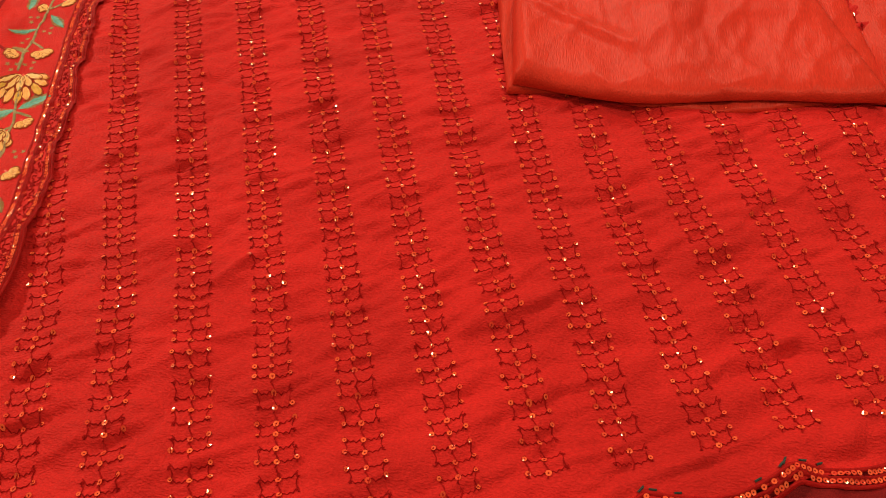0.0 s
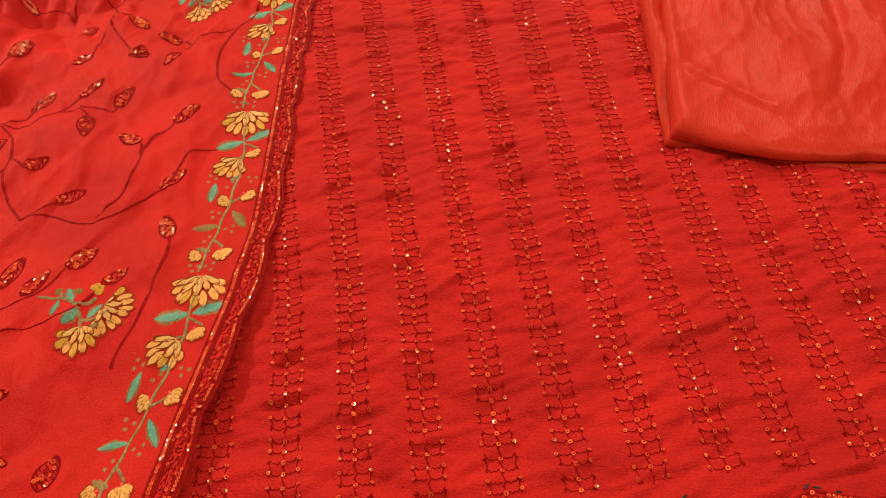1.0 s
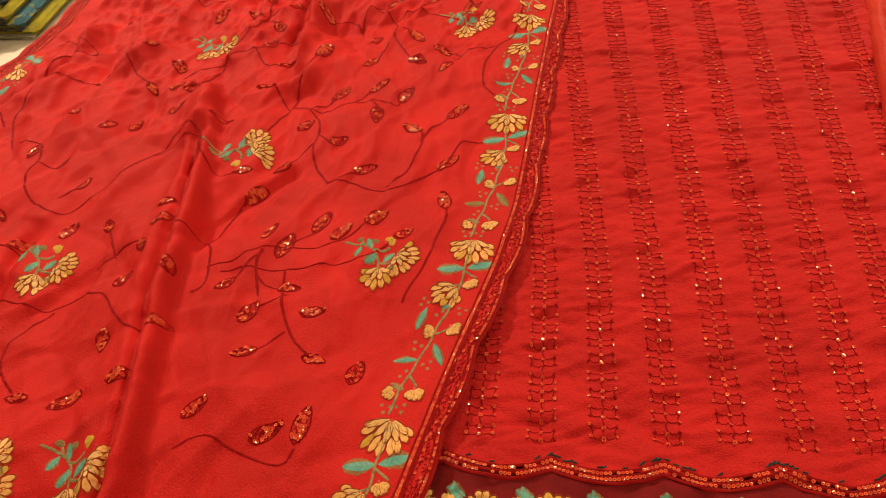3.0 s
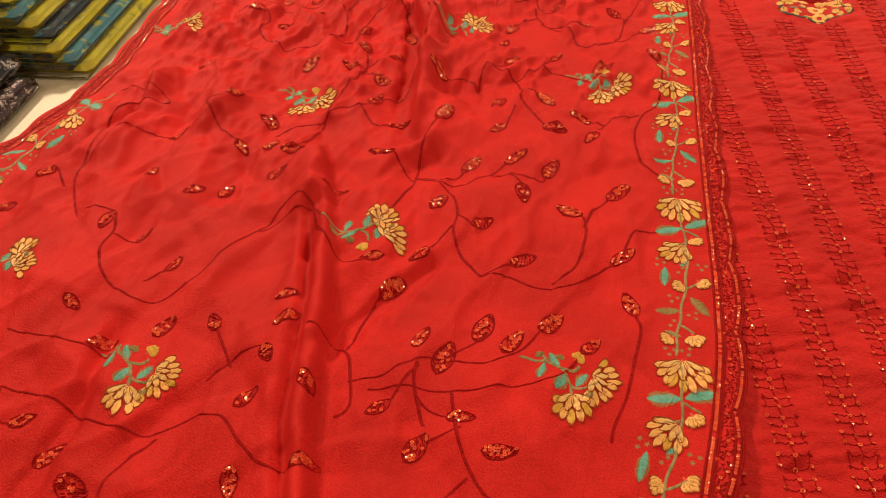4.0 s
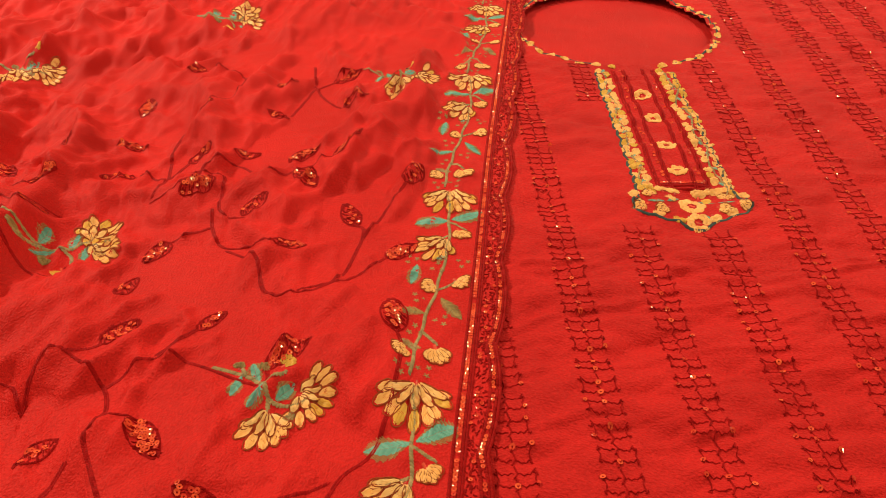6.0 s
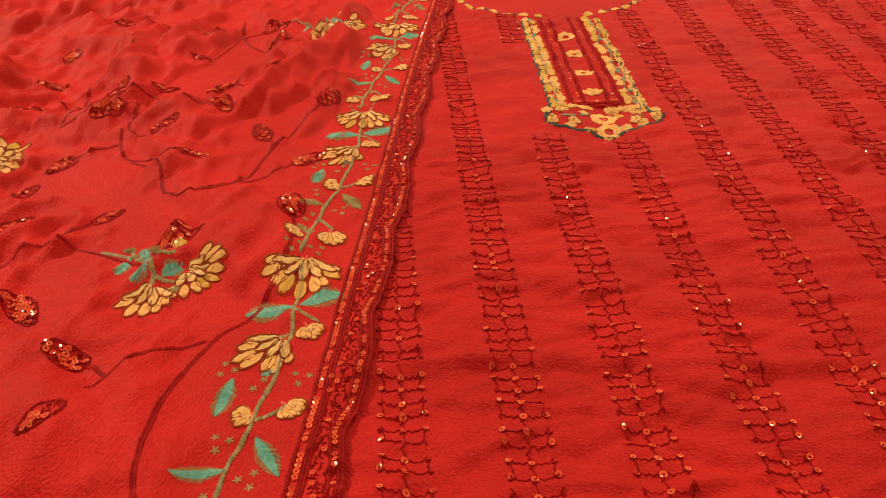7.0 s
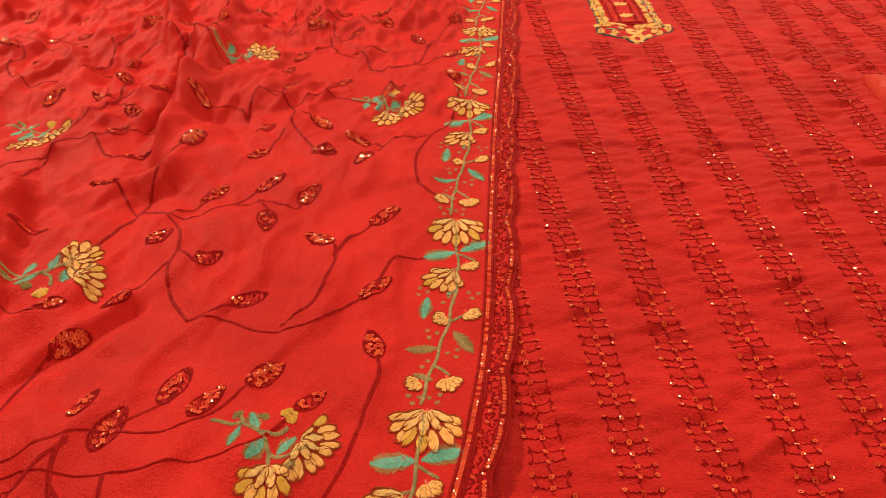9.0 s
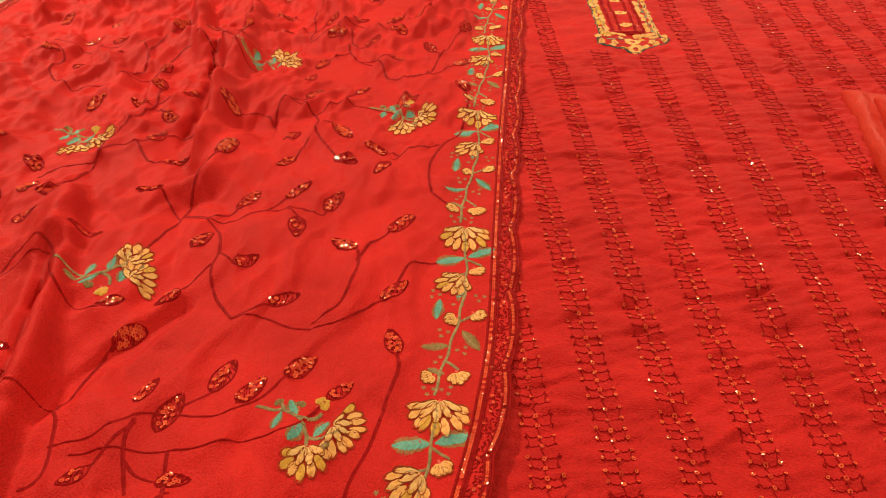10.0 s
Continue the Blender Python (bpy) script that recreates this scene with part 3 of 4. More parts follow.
def sprig(x, y, flip=1, turn=0.0, lift=0.0):
    """A spray with two blooms, a small flower and aqua leaves about its node."""
    ct, st = math.cos(turn), math.sin(turn)

    def P(dx, dy):
        dy *= flip
        return (x + dx * ct - dy * st, y + dx * st + dy * ct)

    def A(deg):
        return turn + flip * math.radians(deg)

    S = dupatta_z
    g = stem(S, dupatta, "sprig", [[P(-.047, .017), P(-.023, .016), P(-.009, .010), P(0, 0), P(.012, .001), P(.022, .010)], [P(0, 0), P(.002, -.008)],
                                   [P(-.012, .012), P(-.003, .014), P(.002, .022)], [P(-.024, .016), P(-.030, .022)]], "olive spray with two yellow blooms and aqua leaves")
    flower(S, g, *P(.014, .011), A(-6) + lift, 0.0225, 3.2, 9, 5, slim=-0.12)
    flower(S, g, *P(.003, -.006), A(-76) + lift * 0.5, 0.0285, 2.2, 7, 4)
    bud(S, g, *P(-.004, .025), A(60), 0.013, PETAL_GOLD)
    bud(S, g, *P(-.016, .021), A(90), 0.009, OLIVE)
    bud(S, g, *P(-.031, .020), A(110), 0.008, OLIVE)
    bud(S, g, *P(.012, -.004), A(-30), 0.009, OLIVE)
    leaf(S, g, P(-.026, .015), P(-.026, -.001), 0.008)
    leaf(S, g, P(-.013, .012), P(-.025, .027), 0.008)
    leaf(S, g, P(-.006, .009), P(-.010, -.009), 0.010)
    leaf(S, g, P(.004, .001), P(.009, .017), 0.009)


for sx, sy in ((-.385, .490), (-.487, .935), (-.571, 1.362), (-.655, 1.80), (-.723, .360), (-.814, .780), (-.96, 1.254), (-1.05, 1.70), (-.51, .19)):
    sprig(sx - .014, sy - .010, 1, 0.05)
for sx, sy in ((-.620, .586), (-.699, 1.016), (-.828, 1.458), (-.937, .417), (-1.085, .878), (-1.160, 1.295), (-.585, .15)):
    sprig(sx - .014, sy + .004, -1, 0.10, 0.85)


def vine(*pts):
    line = spline(pts, 0.004)
    cl = Cloth(dupatta_z)
    cl.cord(line, 0.0011, 0.0013, 0.0015)
    cl.cord([(px + 0.0012, py + 0.0007) for px, py in line], 0.0008, 0.0010, 0.0015)
    return cl.finish("vine", VINE, dupatta, "dark red couched vine thread")


def sequin_leaf(a, b):
    """A leaf of dark red stitches sewn with sequins, from a to its tip b."""
    th, sq = Cloth(dupatta_z), Cloth(dupatta_z)
    dx, dy = b[0] - a[0], b[1] - a[1]
    n = math.hypot(dx, dy)
    dx, dy = dx / n, dy / n
    n = min(max(n, 0.024), 0.036)
    width = n * random.uniform(0.42, 0.52)

    def half(q):
        return width / 2 * math.sin(math.pi * min(1.0, max(0.0, q)) ** 0.8) ** 0.75

    def at(q, w):
        return (a[0] + dx * n * q - dy * w, a[1] + dy * n * q + dx * w)
    for side in (-1, 1):
        th.cord([at(i / 12, side * half(i / 12)) for i in range(13)], 0.0013, 0.0011, 0.0012)
    for i in range(int(n * width * 170000)):
        q, w = random.uniform(0.05, 0.95), random.uniform(-1, 1)
        w *= half(q)
        th.thread([at(q - 0.03, w - 0.0011), at(q + 0.03, w + 0.0011)], 0.0007, random.uniform(0.0006, 0.0011))
    lean, share = random.uniform(-0.6, 0.6), random.uniform(0.15, 0.75)
    rows = int(n / 0.0027)
    for i in range(rows):
        q = 0.12 + 0.78 * i / max(1, rows - 1)
        w = half(q) - 0.0010
        for j in ((-1.5, -0.5, 0.5, 1.5) if i % 2 else (-1, 0, 1)):
            if abs(j) * 0.0029 <= w and random.random() < share * (1 + lean * (2 * q - 1)):
                sq.sequin(*at(q + random.uniform(-0.02, 0.02), j * 0.0029), random.uniform(0.0014, 0.0018), 0.17, 0.0012)
    ob = th.finish("leaf_motif", THREAD_DARK, dupatta, "dark red stitched leaf filled with sequins")
    sq.finish("sequin_work", SEQUIN, ob, "tiny shiny red sequins", smooth=False, kind="stuff")


sequin_leaf((-0.488, 0.498), (-0.488, 0.536))
sequin_leaf((-0.441, 0.526), (-0.429, 0.556))
sequin_leaf((-0.37, 0.574), (-0.386, 0.601))
sequin_leaf((-0.406, 0.629), (-0.391, 0.656))
sequin_leaf((-0.494, 0.596), (-0.475, 0.618))
sequin_leaf((-0.574, 0.588), (-0.586, 0.566))
sequin_leaf((-0.547, 0.629), (-0.531, 0.648))
sequin_leaf((-0.596, 0.638), (-0.588, 0.664))
sequin_leaf((-0.592, 0.518), (-0.578, 0.545))
sequin_leaf((-0.45, 0.68), (-0.481, 0.692))
sequin_leaf((-0.524, 0.709), (-0.501, 0.661))
sequin_leaf((-0.507, 0.731), (-0.501, 0.763))
sequin_leaf((-0.555, 0.741), (-0.538, 0.768))
sequin_leaf((-0.591, 0.71), (-0.585, 0.744))
sequin_leaf((-0.667, 0.699), (-0.706, 0.705))
sequin_leaf((-0.435, 0.719), (-0.419, 0.747))
sequin_leaf((-0.649, 0.77), (-0.642, 0.807))
sequin_leaf((-0.49, 0.851), (-0.518, 0.854))
sequin_leaf((-0.473, 0.819), (-0.483, 0.796))
sequin_leaf((-0.539, 0.824), (-0.506, 0.808))
sequin_leaf((-0.57, 0.888), (-0.537, 0.867))
sequin_leaf((-0.601, 0.862), (-0.607, 0.835))
sequin_leaf((-0.58, 0.812), (-0.591, 0.789))
sequin_leaf((-0.626, 0.931), (-0.619, 0.963))
sequin_leaf((-0.578, 0.966), (-0.569, 0.989))
sequin_leaf((-0.517, 0.949), (-0.5, 0.98))
sequin_leaf((-0.704, 0.877), (-0.679, 0.867))
sequin_leaf((-0.869, 0.832), (-0.858, 0.86))
sequin_leaf((-0.828, 0.708), (-0.87, 0.731))
sequin_leaf((-0.814, 0.662), (-0.813, 0.69))
sequin_leaf((-0.796, 0.669), (-0.766, 0.676))
sequin_leaf((-0.78, 0.618), (-0.768, 0.642))
sequin_leaf((-0.708, 0.618), (-0.688, 0.633))
sequin_leaf((-0.527, 0.414), (-0.54, 0.394))
sequin_leaf((-0.481, 0.418), (-0.46, 0.427))
sequin_leaf((-0.671, 0.468), (-0.658, 0.474))
sequin_leaf((-0.608, 0.559), (-0.625, 0.547))
sequin_leaf((-0.534, 0.47), (-0.532, 0.497))
sequin_leaf((-0.45, 1.001), (-0.471, 1.042))
vine((-0.62, 0.445), (-0.599, 0.45), (-0.583, 0.442), (-0.573, 0.427), (-0.557, 0.398), (-0.562, 0.382))
vine((-0.57, 0.42), (-0.546, 0.433), (-0.531, 0.451), (-0.517, 0.466), (-0.476, 0.476), (-0.451, 0.498), (-0.441, 0.526))
vine((-0.505, 0.471), (-0.492, 0.491), (-0.488, 0.498))
vine((-0.524, 0.456), (-0.519, 0.438), (-0.5, 0.41), (-0.493, 0.402))
vine((-0.509, 0.424), (-0.497, 0.418), (-0.481, 0.418))
vine((-0.522, 0.453), (-0.526, 0.431), (-0.527, 0.414))
vine((-0.588, 0.449), (-0.593, 0.482), (-0.592, 0.518))
vine((-0.37, 0.574), (-0.362, 0.556), (-0.359, 0.523), (-0.356, 0.487), (-0.358, 0.458), (-0.356, 0.444))
vine((-0.514, 0.569), (-0.494, 0.581), (-0.461, 0.578), (-0.428, 0.594), (-0.41, 0.625), (-0.406, 0.629))
vine((-0.514, 0.569), (-0.505, 0.582), (-0.494, 0.596))
vine((-0.45, 0.588), (-0.436, 0.613), (-0.44, 0.658), (-0.45, 0.68))
vine((-0.444, 0.665), (-0.444, 0.699), (-0.435, 0.719))
vine((-0.514, 0.569), (-0.542, 0.59), (-0.561, 0.615), (-0.568, 0.641), (-0.586, 0.667), (-0.613, 0.682), (-0.633, 0.683))
vine((-0.566, 0.638), (-0.547, 0.629))
vine((-0.565, 0.622), (-0.574, 0.588))
vine((-0.632, 0.672), (-0.632, 0.686), (-0.6, 0.69), (-0.591, 0.71))
vine((-0.633, 0.683), (-0.584, 0.685), (-0.562, 0.713), (-0.534, 0.724), (-0.507, 0.724), (-0.507, 0.733))
vine((-0.562, 0.713), (-0.555, 0.741))
vine((-0.542, 0.721), (-0.524, 0.709))
vine((-0.635, 0.676), (-0.667, 0.699))
vine((-0.632, 0.672), (-0.647, 0.727), (-0.649, 0.77))
vine((-0.632, 0.672), (-0.633, 0.644), (-0.635, 0.602))
vine((-0.74, 0.543), (-0.724, 0.568), (-0.702, 0.582), (-0.679, 0.557), (-0.646, 0.538), (-0.622, 0.543))
vine((-0.4, 0.64), (-0.398, 0.678), (-0.379, 0.694))
vine((-0.395, 0.773), (-0.419, 0.791), (-0.438, 0.84), (-0.44, 0.887), (-0.429, 0.916), (-0.44, 0.982), (-0.45, 1.001))
vine((-0.478, 0.835), (-0.462, 0.863), (-0.443, 0.887))
vine((-0.49, 0.851), (-0.471, 0.843))
vine((-0.681, 0.87), (-0.66, 0.886), (-0.641, 0.873))
vine((-0.641, 0.873), (-0.643, 0.912), (-0.602, 0.902), (-0.583, 0.873), (-0.581, 0.861), (-0.539, 0.824))
vine((-0.602, 0.902), (-0.58, 0.936), (-0.515, 0.935), (-0.517, 0.949))
vine((-0.637, 0.913), (-0.626, 0.931))
vine((-0.587, 0.934), (-0.578, 0.966))
vine((-0.587, 0.879), (-0.57, 0.888))
vine((-0.58, 0.812), (-0.583, 0.848))
sequin_leaf((-1.086, 1.046), (-1.084, 1.075))
sequin_leaf((-1.013, 1.065), (-0.987, 1.074))
sequin_leaf((-1.005, 0.996), (-0.995, 1.023))
sequin_leaf((-0.954, 0.996), (-0.94, 1.028))
sequin_leaf((-0.916, 0.998), (-0.91, 1.018))
sequin_leaf((-0.939, 0.971), (-0.92, 0.968))
sequin_leaf((-1.023, 0.938), (-1.003, 0.949))
sequin_leaf((-0.979, 0.94), (-0.948, 0.936))
sequin_leaf((-0.898, 1.061), (-0.898, 1.1))
sequin_leaf((-0.862, 1.094), (-0.812, 1.058))
sequin_leaf((-0.792, 1.056), (-0.777, 1.076))
sequin_leaf((-0.76, 1.018), (-0.749, 1.042))
sequin_leaf((-0.788, 0.982), (-0.769, 0.955))
sequin_leaf((-0.849, 0.941), (-0.843, 0.98))
sequin_leaf((-0.741, 0.923), (-0.751, 0.951))
sequin_leaf((-0.807, 0.895), (-0.829, 0.924))
sequin_leaf((-1.037, 1.176), (-1.038, 1.212))
sequin_leaf((-1.136, 1.118), (-1.113, 1.125))
sequin_leaf((-1.083, 1.206), (-1.081, 1.239))
sequin_leaf((-0.823, 1.135), (-0.81, 1.121))
sequin_leaf((-0.811, 1.242), (-0.802, 1.211))
sequin_leaf((-0.789, 1.308), (-0.806, 1.303))
sequin_leaf((-0.699, 1.297), (-0.686, 1.311))
sequin_leaf((-0.656, 1.339), (-0.634, 1.372))
sequin_leaf((-0.623, 1.291), (-0.6, 1.305))
sequin_leaf((-0.662, 1.246), (-0.685, 1.253))
sequin_leaf((-0.745, 1.122), (-0.764, 1.102))
sequin_leaf((-0.785, 1.152), (-0.762, 1.168))
sequin_leaf((-0.705, 1.147), (-0.696, 1.173))
sequin_leaf((-0.672, 1.169), (-0.657, 1.179))
sequin_leaf((-0.742, 1.209), (-0.726, 1.227))
sequin_leaf((-0.658, 1.118), (-0.673, 1.088))
sequin_leaf((-0.615, 1.086), (-0.607, 1.115))
sequin_leaf((-0.623, 1.178), (-0.606, 1.215))
sequin_leaf((-0.584, 1.19), (-0.569, 1.23))
sequin_leaf((-0.611, 1.17), (-0.575, 1.144))
sequin_leaf((-0.527, 1.108), (-0.554, 1.142))
sequin_leaf((-0.509, 1.169), (-0.507, 1.219))
sequin_leaf((-0.49, 1.079), (-0.473, 1.102))
sequin_leaf((-0.571, 1.058), (-0.551, 1.072))
sequin_leaf((-0.651, 1.042), (-0.656, 1.014))
sequin_leaf((-0.649, 0.975), (-0.648, 0.993))
sequin_leaf((-0.797, 0.855), (-0.828, 0.866))
sequin_leaf((-0.772, 0.85), (-0.743, 0.837))
sequin_leaf((-0.776, 0.894), (-0.761, 0.909))
sequin_leaf((-0.742, 0.782), (-0.743, 0.813))
sequin_leaf((-0.707, 0.757), (-0.682, 0.77))
vine((-0.921, 0.868), (-0.964, 0.888), (-0.989, 0.91), (-0.993, 0.941), (-1.014, 0.958), (-1.046, 0.956))
vine((-0.921, 0.868), (-0.892, 0.895), (-0.866, 0.923), (-0.881, 0.971), (-0.902, 0.997))
vine((-0.892, 0.895), (-0.859, 0.913), (-0.849, 0.941))
vine((-1.048, 0.942), (-1.033, 0.972), (-1.002, 0.976), (-0.953, 0.982), (-0.935, 1.002))
vine((-0.891, 0.986), (-0.895, 1.04), (-0.895, 1.062))
vine((-0.855, 0.979), (-0.855, 1.017), (-0.828, 1.025), (-0.803, 1.014), (-0.806, 1.042), (-0.792, 1.056))
vine((-0.803, 1.014), (-0.782, 1.02), (-0.76, 1.018))
vine((-0.771, 1.01), (-0.745, 0.982), (-0.717, 0.972), (-0.694, 0.981))
vine((-0.699, 1.085), (-0.703, 1.11), (-0.715, 1.133), (-0.735, 1.174), (-0.736, 1.211), (-0.724, 1.268), (-0.733, 1.302), (-0.757, 1.318), (-0.789, 1.308))
vine((-0.697, 1.08), (-0.676, 1.102), (-0.677, 1.139), (-0.659, 1.156), (-0.625, 1.144), (-0.609, 1.171), (-0.584, 1.19))
vine((-0.683, 1.121), (-0.658, 1.129), (-0.635, 1.085), (-0.611, 1.083))
vine((-0.64, 1.083), (-0.631, 1.067), (-0.612, 1.05), (-0.592, 1.056), (-0.571, 1.058))
vine((-0.606, 1.047), (-0.576, 1.039), (-0.554, 1.013), (-0.523, 1.019), (-0.512, 1.051), (-0.518, 1.102), (-0.527, 1.108))
vine((-0.516, 1.093), (-0.513, 1.132), (-0.509, 1.169))
vine((-0.53, 1.017), (-0.506, 1.045), (-0.49, 1.079))
vine((-0.631, 1.067), (-0.651, 1.042))
vine((-0.693, 1.368), (-0.663, 1.315), (-0.629, 1.289), (-0.613, 1.294))
vine((-0.666, 1.314), (-0.656, 1.339))
vine((-0.668, 1.321), (-0.664, 1.272), (-0.662, 1.246))
vine((-0.703, 1.11), (-0.745, 1.122))
vine((-0.705, 1.114), (-0.705, 1.147))
vine((-0.781, 0.682), (-0.778, 0.705), (-0.778, 0.734), (-0.784, 0.774), (-0.787, 0.826), (-0.792, 0.864), (-0.811, 0.901))
vine((-0.821, 0.696), (-0.807, 0.717), (-0.782, 0.733), (-0.771, 0.762), (-0.749, 0.771), (-0.742, 0.782))
vine((-0.792, 0.864), (-0.776, 0.894))
vine((-0.79, 0.861), (-0.797, 0.855))
vine((-0.787, 0.855), (-0.772, 0.85))
vine((-0.749, 0.771), (-0.719, 0.748), (-0.707, 0.757))
vine((-0.743, 0.797), (-0.724, 0.822), (-0.723, 0.853), (-0.736, 0.903))
vine((-0.788, 0.982), (-0.808, 1.012))
sequin_leaf((-0.798, 0.364), (-0.782, 0.383))
sequin_leaf((-0.749, 0.393), (-0.745, 0.42))
sequin_leaf((-0.702, 0.421), (-0.72, 0.437))
sequin_leaf((-0.65, 0.436), (-0.634, 0.457))
sequin_leaf((-0.647, 0.415), (-0.634, 0.404))
sequin_leaf((-0.638, 0.358), (-0.628, 0.38))
sequin_leaf((-0.598, 0.4), (-0.581, 0.385))
sequin_leaf((-0.566, 0.325), (-0.551, 0.337))
sequin_leaf((-0.611, 0.313), (-0.597, 0.291))
sequin_leaf((-0.76, 0.258), (-0.75, 0.285))
sequin_leaf((-0.729, 0.258), (-0.689, 0.246))
sequin_leaf((-0.72, 0.191), (-0.695, 0.212))
sequin_leaf((-0.625, 0.226), (-0.647, 0.219))
sequin_leaf((-0.6, 0.225), (-0.578, 0.25))
sequin_leaf((-0.562, 0.265), (-0.541, 0.282))
sequin_leaf((-0.805, 0.278), (-0.797, 0.284))
sequin_leaf((-0.858, 0.401), (-0.847, 0.397))
vine((-0.838, 0.302), (-0.823, 0.279), (-0.805, 0.278))
vine((-0.836, 0.303), (-0.784, 0.309), (-0.742, 0.305), (-0.698, 0.313), (-0.668, 0.339), (-0.642, 0.346), (-0.614, 0.331), (-0.585, 0.32), (-0.566, 0.325))
vine((-0.686, 0.314), (-0.695, 0.272), (-0.68, 0.242), (-0.646, 0.225))
vine((-0.68, 0.374), (-0.662, 0.405), (-0.647, 0.415))
vine((-0.877, 0.35), (-0.84, 0.357), (-0.77, 0.364))
vine((-0.666, 0.391), (-0.702, 0.421))
sequin_leaf((-0.506, 0.454), (-0.506, 0.491))
sequin_leaf((-0.462, 0.492), (-0.455, 0.524))
sequin_leaf((-0.401, 0.516), (-0.391, 0.539))
sequin_leaf((-0.493, 0.369), (-0.487, 0.398))
sequin_leaf((-0.444, 0.401), (-0.416, 0.408))
sequin_leaf((-0.415, 0.358), (-0.389, 0.359))
sequin_leaf((-0.456, 0.349), (-0.476, 0.333))
sequin_leaf((-0.357, 0.346), (-0.359, 0.374))
sequin_leaf((-0.409, 0.267), (-0.389, 0.293))
sequin_leaf((-0.371, 0.278), (-0.375, 0.314))
sequin_leaf((-0.477, 0.263), (-0.462, 0.286))
vine((-0.55, 0.418), (-0.515, 0.432), (-0.487, 0.441), (-0.442, 0.465), (-0.41, 0.484), (-0.401, 0.516))
vine((-0.487, 0.441), (-0.462, 0.399), (-0.434, 0.372), (-0.408, 0.36))
vine((-0.467, 0.412), (-0.483, 0.392))
vine((-0.446, 0.375), (-0.456, 0.349))
vine((-0.464, 0.236), (-0.447, 0.256), (-0.411, 0.255), (-0.374, 0.258), (-0.369, 0.276))
sequin_leaf((-0.999, 0.786), (-1.0, 0.814))
sequin_leaf((-0.934, 0.646), (-0.923, 0.669))
sequin_leaf((-0.902, 0.721), (-0.893, 0.74))
sequin_leaf((-0.852, 0.664), (-0.832, 0.653))
sequin_leaf((-1.009, 0.546), (-1.019, 0.526))
sequin_leaf((-1.015, 0.489), (-1.032, 0.47))
sequin_leaf((-0.898, 0.565), (-0.902, 0.585))
sequin_leaf((-0.849, 0.563), (-0.837, 0.582))
sequin_leaf((-0.821, 0.582), (-0.817, 0.6))
sequin_leaf((-0.902, 0.514), (-0.892, 0.484))
sequin_leaf((-0.848, 0.486), (-0.847, 0.502))
sequin_leaf((-0.794, 0.464), (-0.793, 0.486))
sequin_leaf((-0.944, 0.382), (-0.953, 0.37))
vine((-0.937, 0.495), (-0.977, 0.532), (-0.994, 0.569), (-1.022, 0.65), (-1.004, 0.684), (-0.975, 0.695), (-0.994, 0.709), (-1.02, 0.705), (-1.085, 0.694))
vine((-0.931, 0.725), (-0.92, 0.702), (-0.873, 0.669), (-0.852, 0.664))
vine((-0.927, 0.713), (-0.902, 0.721))
vine((-0.99, 0.56), (-0.989, 0.625), (-0.934, 0.646))
vine((-0.933, 0.507), (-0.902, 0.514), (-0.879, 0.489), (-0.871, 0.459), (-0.839, 0.433), (-0.789, 0.424), (-0.765, 0.454), (-0.753, 0.511), (-0.74, 0.554), (-0.733, 0.586), (-0.709, 0.59), (-0.681, 0.568))
vine((-0.875, 0.485), (-0.848, 0.486))
vine((-0.806, 0.446), (-0.794, 0.464))
vine((-0.986, 0.528), (-1.009, 0.546))

# ---- neckline and hem of the tunic ----
def K(du, dv):
    return kurta_xy(NECK_TIP[0] + du, NECK_TIP[1] + dv)


KA = math.atan2(ACROSS.y, ACROSS.x)


